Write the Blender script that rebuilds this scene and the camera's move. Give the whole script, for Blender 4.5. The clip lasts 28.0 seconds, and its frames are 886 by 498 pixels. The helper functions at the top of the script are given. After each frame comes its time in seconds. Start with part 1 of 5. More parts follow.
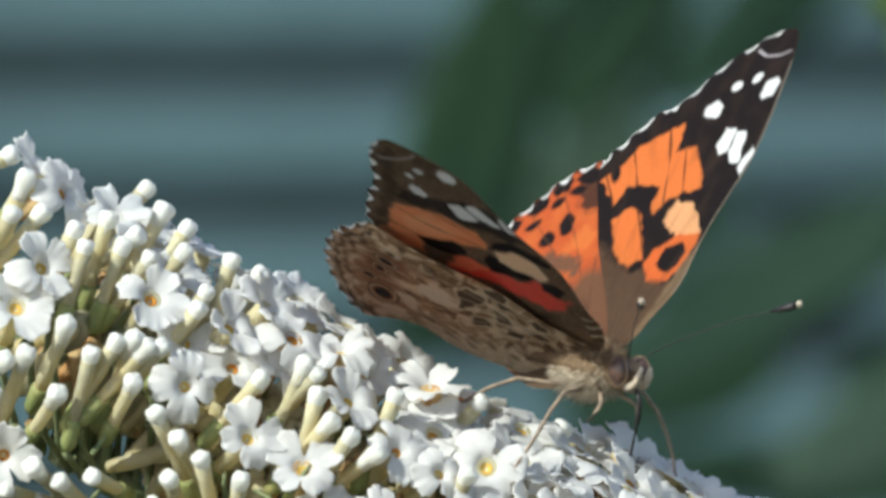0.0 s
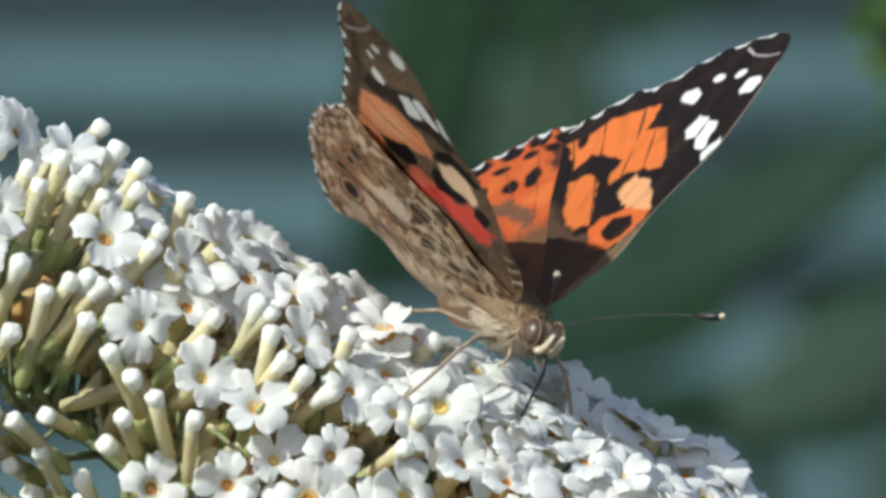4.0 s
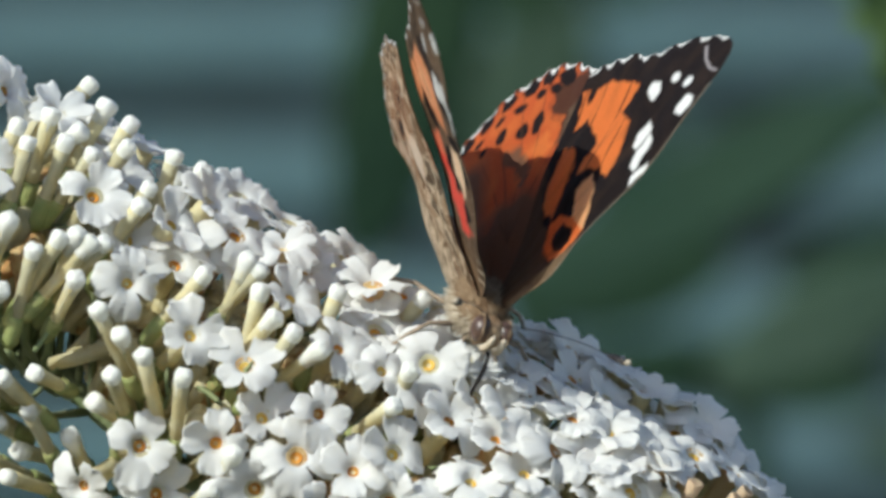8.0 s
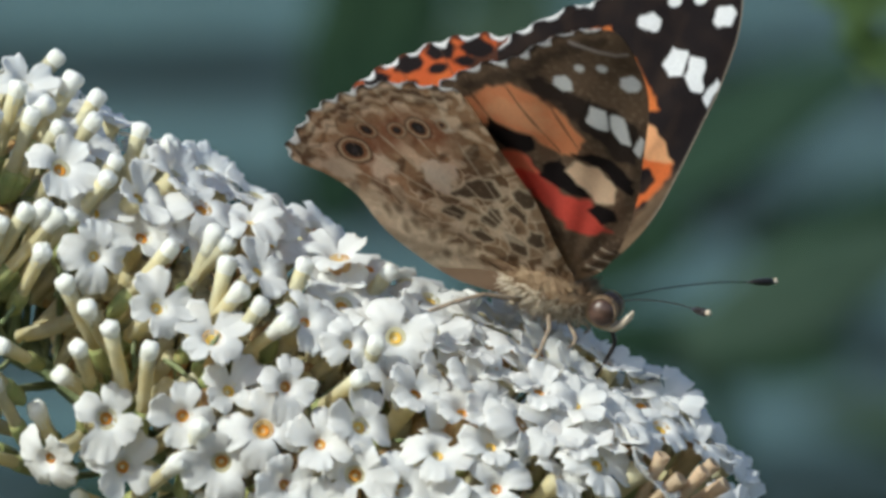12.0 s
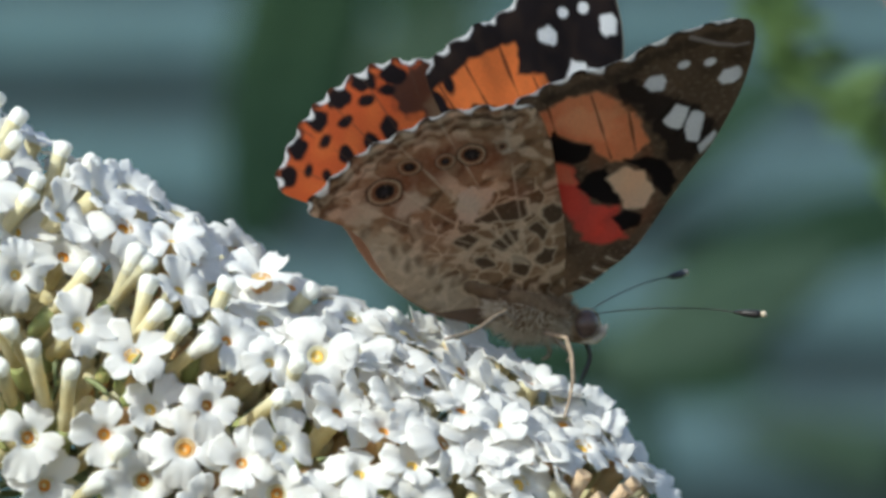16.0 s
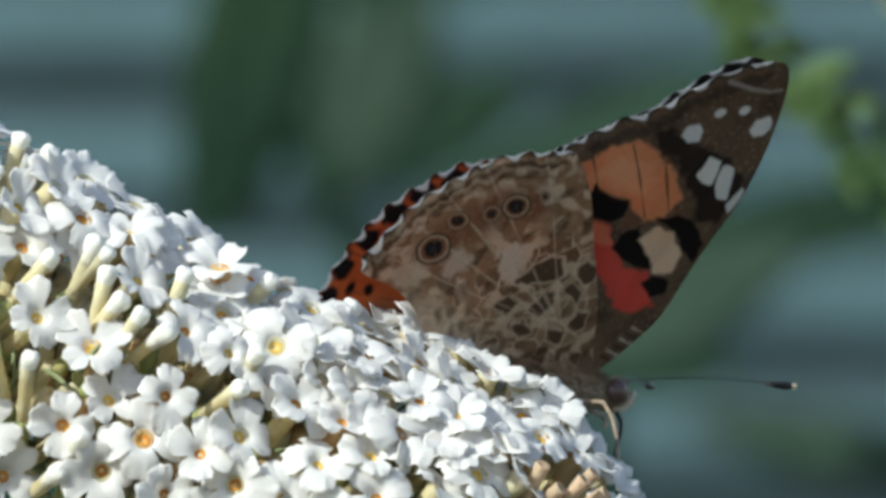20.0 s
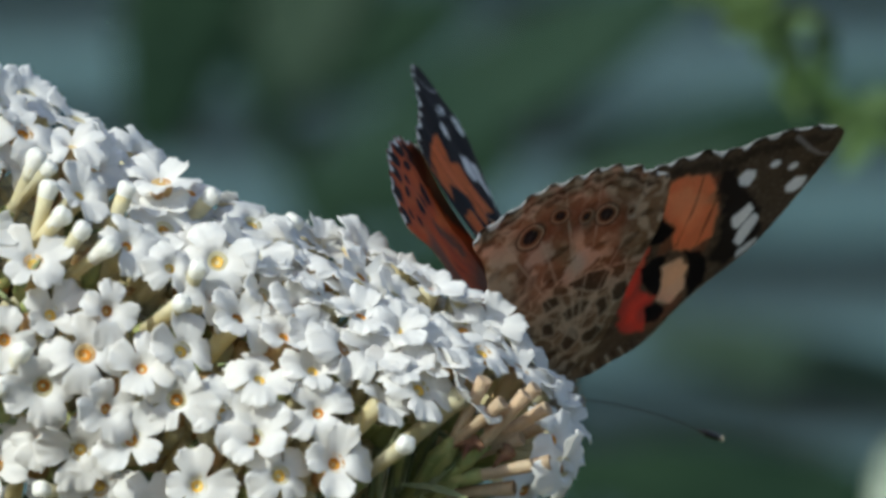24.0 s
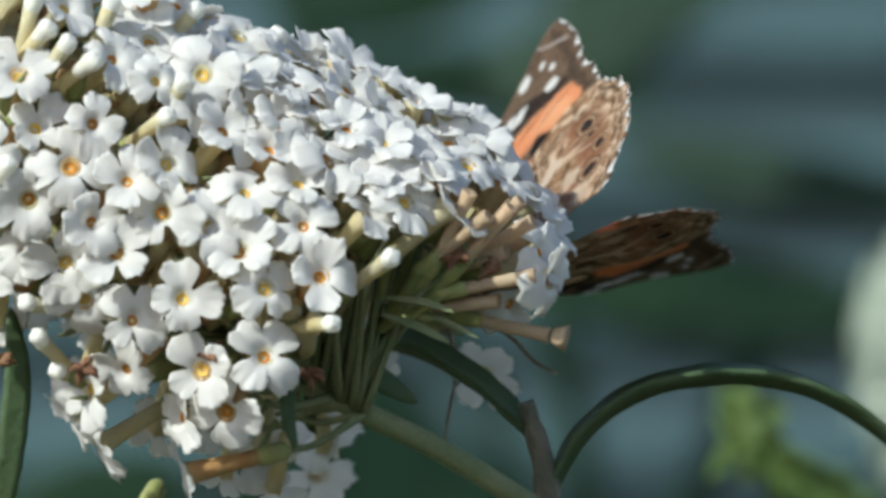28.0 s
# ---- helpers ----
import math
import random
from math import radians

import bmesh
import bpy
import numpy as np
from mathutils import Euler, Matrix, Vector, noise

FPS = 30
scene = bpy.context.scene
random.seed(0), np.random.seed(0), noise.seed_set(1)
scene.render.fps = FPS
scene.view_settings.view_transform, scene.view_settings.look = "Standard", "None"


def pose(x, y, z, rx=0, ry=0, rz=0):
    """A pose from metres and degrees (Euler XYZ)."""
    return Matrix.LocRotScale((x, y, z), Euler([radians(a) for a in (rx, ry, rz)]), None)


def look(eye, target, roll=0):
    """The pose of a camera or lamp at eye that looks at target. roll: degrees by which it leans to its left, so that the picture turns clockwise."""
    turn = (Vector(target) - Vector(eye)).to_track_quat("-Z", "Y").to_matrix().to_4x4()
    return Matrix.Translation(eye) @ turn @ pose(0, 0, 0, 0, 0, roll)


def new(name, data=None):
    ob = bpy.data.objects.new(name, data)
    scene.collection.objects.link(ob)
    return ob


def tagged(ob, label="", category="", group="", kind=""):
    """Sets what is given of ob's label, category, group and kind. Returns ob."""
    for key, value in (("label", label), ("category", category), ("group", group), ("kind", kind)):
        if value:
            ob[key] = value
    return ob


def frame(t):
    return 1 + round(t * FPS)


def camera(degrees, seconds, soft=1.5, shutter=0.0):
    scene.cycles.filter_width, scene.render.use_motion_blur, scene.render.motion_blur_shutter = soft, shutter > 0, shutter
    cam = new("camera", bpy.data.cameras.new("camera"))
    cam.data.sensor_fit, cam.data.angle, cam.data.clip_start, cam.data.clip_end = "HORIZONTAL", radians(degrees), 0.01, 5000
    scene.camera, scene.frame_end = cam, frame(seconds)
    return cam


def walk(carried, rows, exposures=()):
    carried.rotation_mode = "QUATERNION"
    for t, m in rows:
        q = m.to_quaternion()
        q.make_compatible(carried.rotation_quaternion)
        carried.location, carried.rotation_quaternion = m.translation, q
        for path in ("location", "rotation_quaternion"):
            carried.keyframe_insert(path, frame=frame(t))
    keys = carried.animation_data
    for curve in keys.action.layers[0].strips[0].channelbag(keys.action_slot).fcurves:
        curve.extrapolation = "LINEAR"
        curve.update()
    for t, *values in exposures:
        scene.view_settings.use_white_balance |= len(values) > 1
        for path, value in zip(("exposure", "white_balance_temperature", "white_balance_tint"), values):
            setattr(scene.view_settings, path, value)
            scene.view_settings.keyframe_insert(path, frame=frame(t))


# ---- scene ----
# The eye stands a metre in front of the flower head; u and v are millimetres to the right of and above its middle.
EYE = Vector((0.0, -1.0, 1.2))
MM = 0.001


def spot(u, v, y=0.0):
    """The point y mm beyond the flower's plane on the line of sight that meets that plane at (u, v) mm."""
    k = 1.0 + y * MM
    return Vector((u * MM * k, y * MM, 1.2 + v * MM * k))


AIM = [
    (0, -10.80, 17.95),
    (0.5, -10.57, 17.84),
    (1, -7.59, 17.07),
    (1.5, -7.89, 15.58),
    (2, -7.28, 15.92),
    (2.5, -7.51, 14.62),
    (3, -6.97, 14.62),
    (3.5, -7.16, 13.44),
    (5.5, -4.41, 11.48),
    (6, -5.44, 9.91),
    (6.5, -6.01, 8.42),
    (7, -5.75, 7.96),
    (7.5, -5.29, 8.99),
    (8, -5.71, 8.80),
    (8.5, -6.01, 8.46),
    (9, -5.86, 8.34),
    (9.5, -5.67, 8.73),
    (10, -4.29, 9.38),
    (10.5, -3.91, 7.73),
    (11, -2.69, 8.19),
    (11.5, -2.15, 7.92),
    (12, -2.76, 6.39),
    (12.5, -1.23, 6.89),
    (13, 0.76, 8.11),
    (13.5, 2.21, 8.23),
    (15.5, 2.33, 8.91),
    (16, 4.17, 8.04),
    (16.5, 6.77, 8.04),
    (17, 6.85, 7.92),
    (17.5, 5.93, 7.69),
    (18, 4.62, 6.54),
    (18.5, 5.09, 6.58),
    (19, 6.00, 6.58),
    (19.5, 6.16, 6.09),
    (20, 7.84, 7.24),
    (20.5, 9.07, 5.16),
    (22.5, 9.95, 4.02),
    (23, 12.13, 4.36),
    (23.5, 11.36, 1.53),
    (24, 13.01, -0.31),
    (24.5, 12.93, -0.31),
    (25, 13.20, -0.42),
    (25.5, 13.85, -2.60),
    (26, 15.42, -4.71),
    (26.5, 15.80, -12.40),
    (27, 14.43, -15.54),
    (27.5, 15.80, -16.61),
    (28, 14.31, -16.84),
]

cam = camera(4.49, 28.0, soft=3.4, shutter=0.4)
cam.data.dof.use_dof = True
cam.data.dof.focus_distance = 0.994
cam.data.dof.aperture_fstop = 48
walk(cam, [(t, look(EYE, spot(u, v))) for t, u, v in AIM], [(0, 0.16), (4, 0.14), (10, -0.04), (12, -0.06), (13, 0.14), (15, 0.24), (18, 0.29), (20.5, 0.18), (23, 0.14), (24, -0.06), (25.3, -0.14), (26.4, -0.14), (27.2, -0.06), (28, 0.0)])

# ---- light ----
TO_SUN = Vector((-0.65, -0.55, 0.62)).normalized()
world = bpy.data.worlds.new("world")
scene.world = world
world.use_nodes = True
sky = world.node_tree.nodes.new("ShaderNodeTexSky")
sky.sky_type, sky.sun_disc = "NISHITA", False
sky.sun_elevation = math.asin(TO_SUN.z)
sky.sun_rotation = math.atan2(TO_SUN.x, TO_SUN.y)
world.node_tree.links.new(sky.outputs[0], world.node_tree.nodes["Background"].inputs[0])
world.node_tree.nodes["Background"].inputs[1].default_value = 0.18
sun = new("sun", bpy.data.lights.new("sun", "SUN"))
sun.data.energy, sun.data.angle, sun.data.color = 4.8, radians(0.6), (0.935, 0.985, 0.90)
sun.matrix_world = look(TO_SUN * 10, (0, 0, 0))


# ---- materials ----
def material(name, colour, rough=0.6, vary=0.15, scale=900.0, bump=0.0, thin=0.0, tint=None, spec=0.3, fine=None, attribute=None, per_object=0.0, inner=None):
    """Colour broken up by noise at two scales; thin: the share of light that shines through, filtered by the colour inner; tint: a second colour mixed in patches."""
    m = bpy.data.materials.new(name)
    m.use_nodes = True
    n, link = m.node_tree.nodes, m.node_tree.links.new
    bsdf, out = n["Principled BSDF"], n["Material Output"]
    bsdf.inputs["Roughness"].default_value = rough
    bsdf.inputs["Specular IOR Level"].default_value = spec
    place = n.new("ShaderNodeTexCoord")
    coarse, grain = n.new("ShaderNodeTexNoise"), n.new("ShaderNodeTexNoise")
    coarse.inputs["Scale"].default_value, coarse.inputs["Detail"].default_value = scale, 3
    grain.inputs["Scale"].default_value, grain.inputs["Detail"].default_value = fine or scale * 6, 4
    link(place.outputs["Object"], coarse.inputs["Vector"])
    link(place.outputs["Object"], grain.inputs["Vector"])
    if attribute:
        base = n.new("ShaderNodeAttribute")
        base.attribute_name = attribute
        colour_out = base.outputs["Color"]
    else:
        base = n.new("ShaderNodeMix")
        base.data_type = "RGBA"
        second = tint or tuple(c * (1 - vary) for c in colour)
        base.inputs[6].default_value, base.inputs[7].default_value = (*colour, 1), (*second, 1)
        ramp = n.new("ShaderNodeMapRange")
        ramp.inputs[1].default_value, ramp.inputs[2].default_value = 0.35, 0.65
        link(coarse.outputs["Fac"], ramp.inputs[0])
        link(ramp.outputs[0], base.inputs[0])
        colour_out = base.outputs[2]
    hsv = n.new("ShaderNodeHueSaturation")
    value = n.new("ShaderNodeMapRange")
    value.inputs[3].default_value, value.inputs[4].default_value = 1 - vary, 1 + vary * 0.6
    link(grain.outputs["Fac"], value.inputs[0])
    if per_object:
        info, times = n.new("ShaderNodeObjectInfo"), n.new("ShaderNodeMath")
        span = n.new("ShaderNodeMapRange")
        span.inputs[3].default_value, span.inputs[4].default_value = 1 - per_object, 1.0
        times.operation = "MULTIPLY"
        link(info.outputs["Random"], span.inputs[0])
        link(value.outputs[0], times.inputs[0])
        link(span.outputs[0], times.inputs[1])
        link(times.outputs[0], hsv.inputs["Value"])
    else:
        link(value.outputs[0], hsv.inputs["Value"])
    link(colour_out, hsv.inputs["Color"])
    link(hsv.outputs[0], bsdf.inputs["Base Color"])
    if bump:
        b = n.new("ShaderNodeBump")
        b.inputs["Strength"].default_value, b.inputs["Distance"].default_value = bump, 0.35 / scale
        link(grain.outputs["Fac"], b.inputs["Height"])
        link(b.outputs[0], bsdf.inputs["Normal"])
    if thin:
        glow, mix = n.new("ShaderNodeBsdfTranslucent"), n.new("ShaderNodeMixShader")
        mix.inputs[0].default_value = thin
        if inner:
            sift = n.new("ShaderNodeMix")
            sift.data_type, sift.blend_type = "RGBA", "MULTIPLY"
            sift.inputs[0].default_value, sift.inputs[7].default_value = 1.0, (*inner, 1)
            link(hsv.outputs[0], sift.inputs[6])
            link(sift.outputs[2], glow.inputs["Color"])
        else:
            link(hsv.outputs[0], glow.inputs["Color"])
        link(bsdf.outputs[0], mix.inputs[1])
        link(glow.outputs[0], mix.inputs[2])
        link(mix.outputs[0], out.inputs["Surface"])
    return m


PETAL = material("white_petal", (0.92, 0.92, 0.92), 0.6, 0.03, 500, 0.08, 0.56, tint=(0.90, 0.89, 0.88), per_object=0.05, spec=0.2, inner=(0.985, 0.965, 0.915))
BUD_WHITE = material("white_bud", (0.92, 0.91, 0.88), 0.55, 0.05, 500, 0.08, 0.35, tint=(0.88, 0.87, 0.78), per_object=0.06)
TUBE = material("cream_tube", (0.84, 0.71, 0.38), 0.55, 0.14, 350, 0.2, 0.45, tint=(0.86, 0.80, 0.56), per_object=0.25)
FADED = material("faded_tube", (0.66, 0.34, 0.13), 0.6, 0.2, 450, 0.25, 0.3, tint=(0.76, 0.56, 0.28), per_object=0.25)
SPENT = material("spent_tube", (0.80, 0.65, 0.45), 0.6, 0.2, 400, 0.25, 0.4, tint=(0.72, 0.52, 0.34), per_object=0.25)
THROAT = material("orange_throat", (0.72, 0.36, 0.06), 0.95, 0.25, 1500, 0.3, tint=(0.58, 0.22, 0.03), per_object=0.3)
THROAT_YELLOW = material("yellow_throat", (0.80, 0.58, 0.16), 0.95, 0.2, 1500, 0.2, tint=(0.74, 0.44, 0.08), per_object=0.2)
CALYX = material("green_calyx", (0.28, 0.33, 0.12), 0.6, 0.25, 800, 0.3, 0.15, tint=(0.38, 0.37, 0.15))
STALK = material("green_stalk", (0.23, 0.285, 0.135), 0.6, 0.25, 300, 0.3, 0.25, tint=(0.31, 0.33, 0.18))
PALE_GREEN = material("pale_bloom", (0.34, 0.42, 0.33), 0.7, 0.2, 200, 0.2, 0.2, tint=(0.42, 0.48, 0.40))
DRY = material("dry_brown", (0.13, 0.05, 0.03), 0.8, 0.3, 900, 0.5, tint=(0.28, 0.16, 0.09))
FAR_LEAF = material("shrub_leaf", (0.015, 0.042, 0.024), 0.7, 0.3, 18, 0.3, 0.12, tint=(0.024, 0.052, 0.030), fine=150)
LEAF = material("buddleia_leaf", (0.085, 0.145, 0.070), 0.5, 0.22, 140, 0.15, 0.25, tint=(0.11, 0.16, 0.075), fine=900)
BARK = material("young_bark", (0.20, 0.17, 0.13), 0.8, 0.25, 250, 0.4, tint=(0.13, 0.13, 0.09), fine=1800)
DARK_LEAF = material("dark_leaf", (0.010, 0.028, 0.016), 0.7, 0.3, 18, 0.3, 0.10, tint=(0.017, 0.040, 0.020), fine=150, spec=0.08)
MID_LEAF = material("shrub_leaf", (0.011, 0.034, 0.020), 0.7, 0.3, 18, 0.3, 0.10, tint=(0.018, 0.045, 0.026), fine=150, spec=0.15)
FRESH_LEAF = material("fresh_leaf", (0.07, 0.15, 0.035), 0.6, 0.25, 60, 0.3, 0.3, tint=(0.12, 0.19, 0.05), fine=500)
SHOOT_LEAF = material("shoot_leaf", (0.055, 0.115, 0.030), 0.6, 0.25, 60, 0.3, 0.3, tint=(0.085, 0.145, 0.045), fine=500)
WING = material("wing_scales", (0.5, 0.5, 0.5), 0.75, 0.25, 1500, 0.5, 0.42, spec=0.15, fine=5000, attribute="pigment")
FUR = material("brown_fur", (0.20, 0.12, 0.068), 0.9, 0.35, 900, 0.7, tint=(0.35, 0.25, 0.16), spec=0.1)
PALE_FUR = material("pale_fur", (0.70, 0.60, 0.47), 0.9, 0.25, 900, 0.7, tint=(0.50, 0.40, 0.29), spec=0.1)
ABDOMEN = material("abdomen_brown", (0.13, 0.078, 0.048), 0.9, 0.3, 900, 0.6, tint=(0.20, 0.125, 0.075), spec=0.1)
EYE_BROWN = material("eye_brown", (0.05, 0.026, 0.018), 0.35, 0.2, 1800, 0.1, tint=(0.10, 0.055, 0.04), spec=0.5)
LEG = material("leg_tan", (0.36, 0.27, 0.19), 0.6, 0.25, 1500, 0.2, tint=(0.20, 0.15, 0.11))
BLACK = material("black_horn", (0.018, 0.014, 0.014), 0.4, 0.2, 1500)
BOARD = material("weathered_board", (0.066, 0.128, 0.142), 0.7, 0.2, 6, 0.3, tint=(0.056, 0.104, 0.118), fine=90)
# Greyer than the front boards: the shade under each overlap, put into the colour.
SHADE_BOARD = material("shaded_board", (0.080, 0.104, 0.116), 0.8, 0.25, 6, 0.3, tint=(0.062, 0.092, 0.098), fine=90)
POST = material("fence_post", (0.10, 0.13, 0.14), 0.8, 0.2, 8, 0.3, fine=80)
SOIL = material("garden_ground", (0.05, 0.07, 0.03), 0.95, 0.35, 3, 0.5, tint=(0.09, 0.075, 0.05), fine=60)
ORANGE = material("orange_petal", (0.75, 0.20, 0.05), 0.6, 0.2, 90, 0.2, 0.3, tint=(0.8, 0.30, 0.07))


# ---- building helpers ----
def mesh_of(name, bm, *mats):
    me = bpy.data.meshes.new(name)
    bmesh.ops.recalc_face_normals(bm, faces=bm.faces)
    bm.to_mesh(me)
    bm.free()
    for m in mats:
        me.materials.append(m)
    for p in me.polygons:
        p.use_smooth = True
    return me


def put(name, me, parent, m=None, label=""):
    ob = new(name, me)
    ob.parent = parent
    if m is not None:
        ob.matrix_basis = m
    return tagged(ob, label)


def part(name, bm, mat, parent, label="", m=None):
    return put(name, mesh_of(name, bm, mat), parent, m, label)


def lathe(bm, rings, sides=8, cap=True, wobble=0.0, squash=1.0):
    """A round body about z: rings of (z, radius)."""
    rows = []
    for z, r in rings:
        rows.append([bm.verts.new((r * math.cos(a) * (1 + random.uniform(-wobble, wobble)), squash * r * math.sin(a) * (1 + random.uniform(-wobble, wobble)), z))
                     for a in (2 * math.pi * i / sides for i in range(sides))])
    for a, b in zip(rows, rows[1:]):
        for i in range(sides):
            bm.faces.new((a[i], a[(i + 1) % sides], b[(i + 1) % sides], b[i]))
    if cap:
        bm.faces.new(rows[0][::-1])
        bm.faces.new(rows[-1])
    return bm


def pipe(bm, points, radii, sides=7):
    """A tapered round strand along points."""
    points = [Vector(p) for p in points]
    rows, side = [], None
    for i, p in enumerate(points):
        way = (points[min(i + 1, len(points) - 1)] - points[max(i - 1, 0)]).normalized()
        if side is None:
            side = way.orthogonal()
        side = (side - way * side.dot(way)).normalized()
        up = way.cross(side)
        r = radii[i] if isinstance(radii, (list, tuple)) else radii
        rows.append([bm.verts.new(p + (side * math.cos(a) + up * math.sin(a)) * r) for a in (2 * math.pi * k / sides for k in range(sides))])
    for a, b in zip(rows, rows[1:]):
        for i in range(sides):
            bm.faces.new((a[i], a[(i + 1) % sides], b[(i + 1) % sides], b[i]))
    bm.faces.new(rows[0][::-1])
    bm.faces.new(rows[-1])
    return bm


def bend(points, n=12):
    """A smooth curve through points."""
    p = [Vector(q) for q in points]
    p = [p[0] * 2 - p[1]] + p + [p[-1] * 2 - p[-2]]
    out = []
    for i in range(1, len(p) - 2):
        for k in range(n):
            t = k / n
            a, b, c, d = p[i - 1:i + 3]
            out.append(0.5 * (2 * b + (c - a) * t + (2 * a - 5 * b + 4 * c - d) * t * t + (3 * b - a - 3 * c + d) * t ** 3))
    return out + [p[-2]]


def aligned(origin, out, roll=0.0):
    """A pose whose z axis points along out."""
    return Matrix.Translation(origin) @ Vector(out).to_track_quat("Z", "Y").to_matrix().to_4x4() @ Matrix.Rotation(roll, 4, "Z")


def blade(bm, points, width, thick, normal, tip=0.9, fold=0.0):
    """A lanceolate leaf along a curve: a midrib, two halves and a thickness."""
    pts = bend(points, 8)
    n = len(pts)
    rows = []
    for i, p in enumerate(pts):
        t = i / (n - 1)
        way = (pts[min(i + 1, n - 1)] - pts[max(i - 1, 0)]).normalized()
        across = way.cross(Vector(normal)).normalized()
        up = across.cross(way)
        w = width * (math.sin(math.pi * min(1, t * tip + 0.06)) ** 0.75 if t < 1 else 0.02)
        w *= 1 + 0.05 * math.sin(t * 60)
        row = []
        for s in (-1, -0.5, 0, 0.5, 1):
            row.append(p + across * (w * s) + up * (abs(s) * fold * w + 0.02 * w * math.sin(40 * t + 3 * s)))
        rows.append([(bm.verts.new(q + up * thick * (0.5 if s != 2 else 1.0)), bm.verts.new(q - up * thick * (0.5 if s != 2 else 1.6))) for s, q in enumerate(row)])
    for a, b in zip(rows, rows[1:]):
        for j in range(4):
            bm.faces.new((a[j][0], a[j + 1][0], b[j + 1][0], b[j][0]))
            bm.faces.new((a[j][1], b[j][1], b[j + 1][1], a[j + 1][1]))
        for j in (0, 4):
            bm.faces.new((a[j][0], b[j][0], b[j][1], a[j][1]))
    return bm


# ---- ground and fence ----
bm = bmesh.new()
bmesh.ops.create_grid(bm, x_segments=40, y_segments=40, size=400)
for vert in bm.verts:
    vert.co.z = 0.02 * noise.noise(vert.co * 0.2) if vert.co.length < 60 else 0
ground = new("ground", mesh_of("ground", bm, SOIL))
tagged(ground, "dark garden soil with low grass", "ground", kind="structure")

fence = tagged(new("garden_fence"), "blue-grey weathered wooden fence of horizontal boards", "fence")
fence.location = (0, 7.0, 0)
# The second row is added in the gaps as the front boards' overlap shade.
for mat, tall, back, low, tilt in ((BOARD, 0.058, 0.0, 0.144, -8), (SHADE_BOARD, 0.062, 0.030, 0.095, 0)):
    bm = bmesh.new()
    bmesh.ops.create_cube(bm, size=1)
    for vert in bm.verts:
        vert.co = Vector((vert.co.x * 6.0, vert.co.y * 0.018, vert.co.z * tall))
    bmesh.ops.bevel(bm, geom=bm.edges[:], offset=0.004, segments=1, affect="EDGES")
    board_mesh = mesh_of("board", bm, mat)
    for i in range(21):
        put("board", board_mesh, fence, pose(random.uniform(-0.01, 0.01), back + random.uniform(-0.002, 0.002), low + i * 0.098, tilt + random.uniform(-1, 1), 0, 0))
for x in (-2.9, -0.95, 1.0, 2.9):
    bm = bmesh.new()
    bmesh.ops.create_cube(bm, size=1)
    for vert in bm.verts:
        vert.co = Vector((vert.co.x * 0.09, vert.co.y * 0.09, vert.co.z * 2.2 + 1.1))
    bmesh.ops.bevel(bm, geom=bm.edges[:], offset=0.006, segments=1, affect="EDGES")
    part("post", bm, POST, fence, m=pose(x, 0.09, 0))


# ---- background shrub ----
shrub = tagged(new("background_shrub"), "dark green shrub with long lance-shaped leaves, out of focus", "shrub")


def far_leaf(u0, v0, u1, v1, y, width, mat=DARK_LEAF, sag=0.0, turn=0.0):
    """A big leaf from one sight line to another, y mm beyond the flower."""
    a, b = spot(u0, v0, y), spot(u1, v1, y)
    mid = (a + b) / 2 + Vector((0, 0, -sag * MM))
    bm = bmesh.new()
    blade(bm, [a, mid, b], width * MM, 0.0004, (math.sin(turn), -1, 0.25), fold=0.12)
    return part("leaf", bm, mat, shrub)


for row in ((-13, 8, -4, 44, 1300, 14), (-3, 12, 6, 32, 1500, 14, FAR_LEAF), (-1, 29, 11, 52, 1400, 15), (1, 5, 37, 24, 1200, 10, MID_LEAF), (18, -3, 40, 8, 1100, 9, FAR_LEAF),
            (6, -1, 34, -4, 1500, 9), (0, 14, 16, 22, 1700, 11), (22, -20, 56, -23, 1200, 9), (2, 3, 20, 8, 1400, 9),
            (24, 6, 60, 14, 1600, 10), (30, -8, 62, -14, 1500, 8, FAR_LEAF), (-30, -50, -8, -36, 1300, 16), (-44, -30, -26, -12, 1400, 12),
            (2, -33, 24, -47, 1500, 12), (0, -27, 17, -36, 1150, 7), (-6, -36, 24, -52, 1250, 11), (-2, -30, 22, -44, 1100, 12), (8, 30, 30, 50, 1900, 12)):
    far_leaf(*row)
bm = bmesh.new()
for u0, v0, u1, v1, y in ((30, -70, -6, 20, 1450), (30, -70, 20, 0, 1350), (30, -70, -20, -40, 1350), (30, -70, 44, -20, 1400)):
    a, b = spot(u0, v0, y), spot(u1, v1, y)
    pipe(bm, bend([(a.x, a.y, 0.0), (a.x, a.y, 0.7), a, b]), 0.004)
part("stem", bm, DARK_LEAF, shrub)


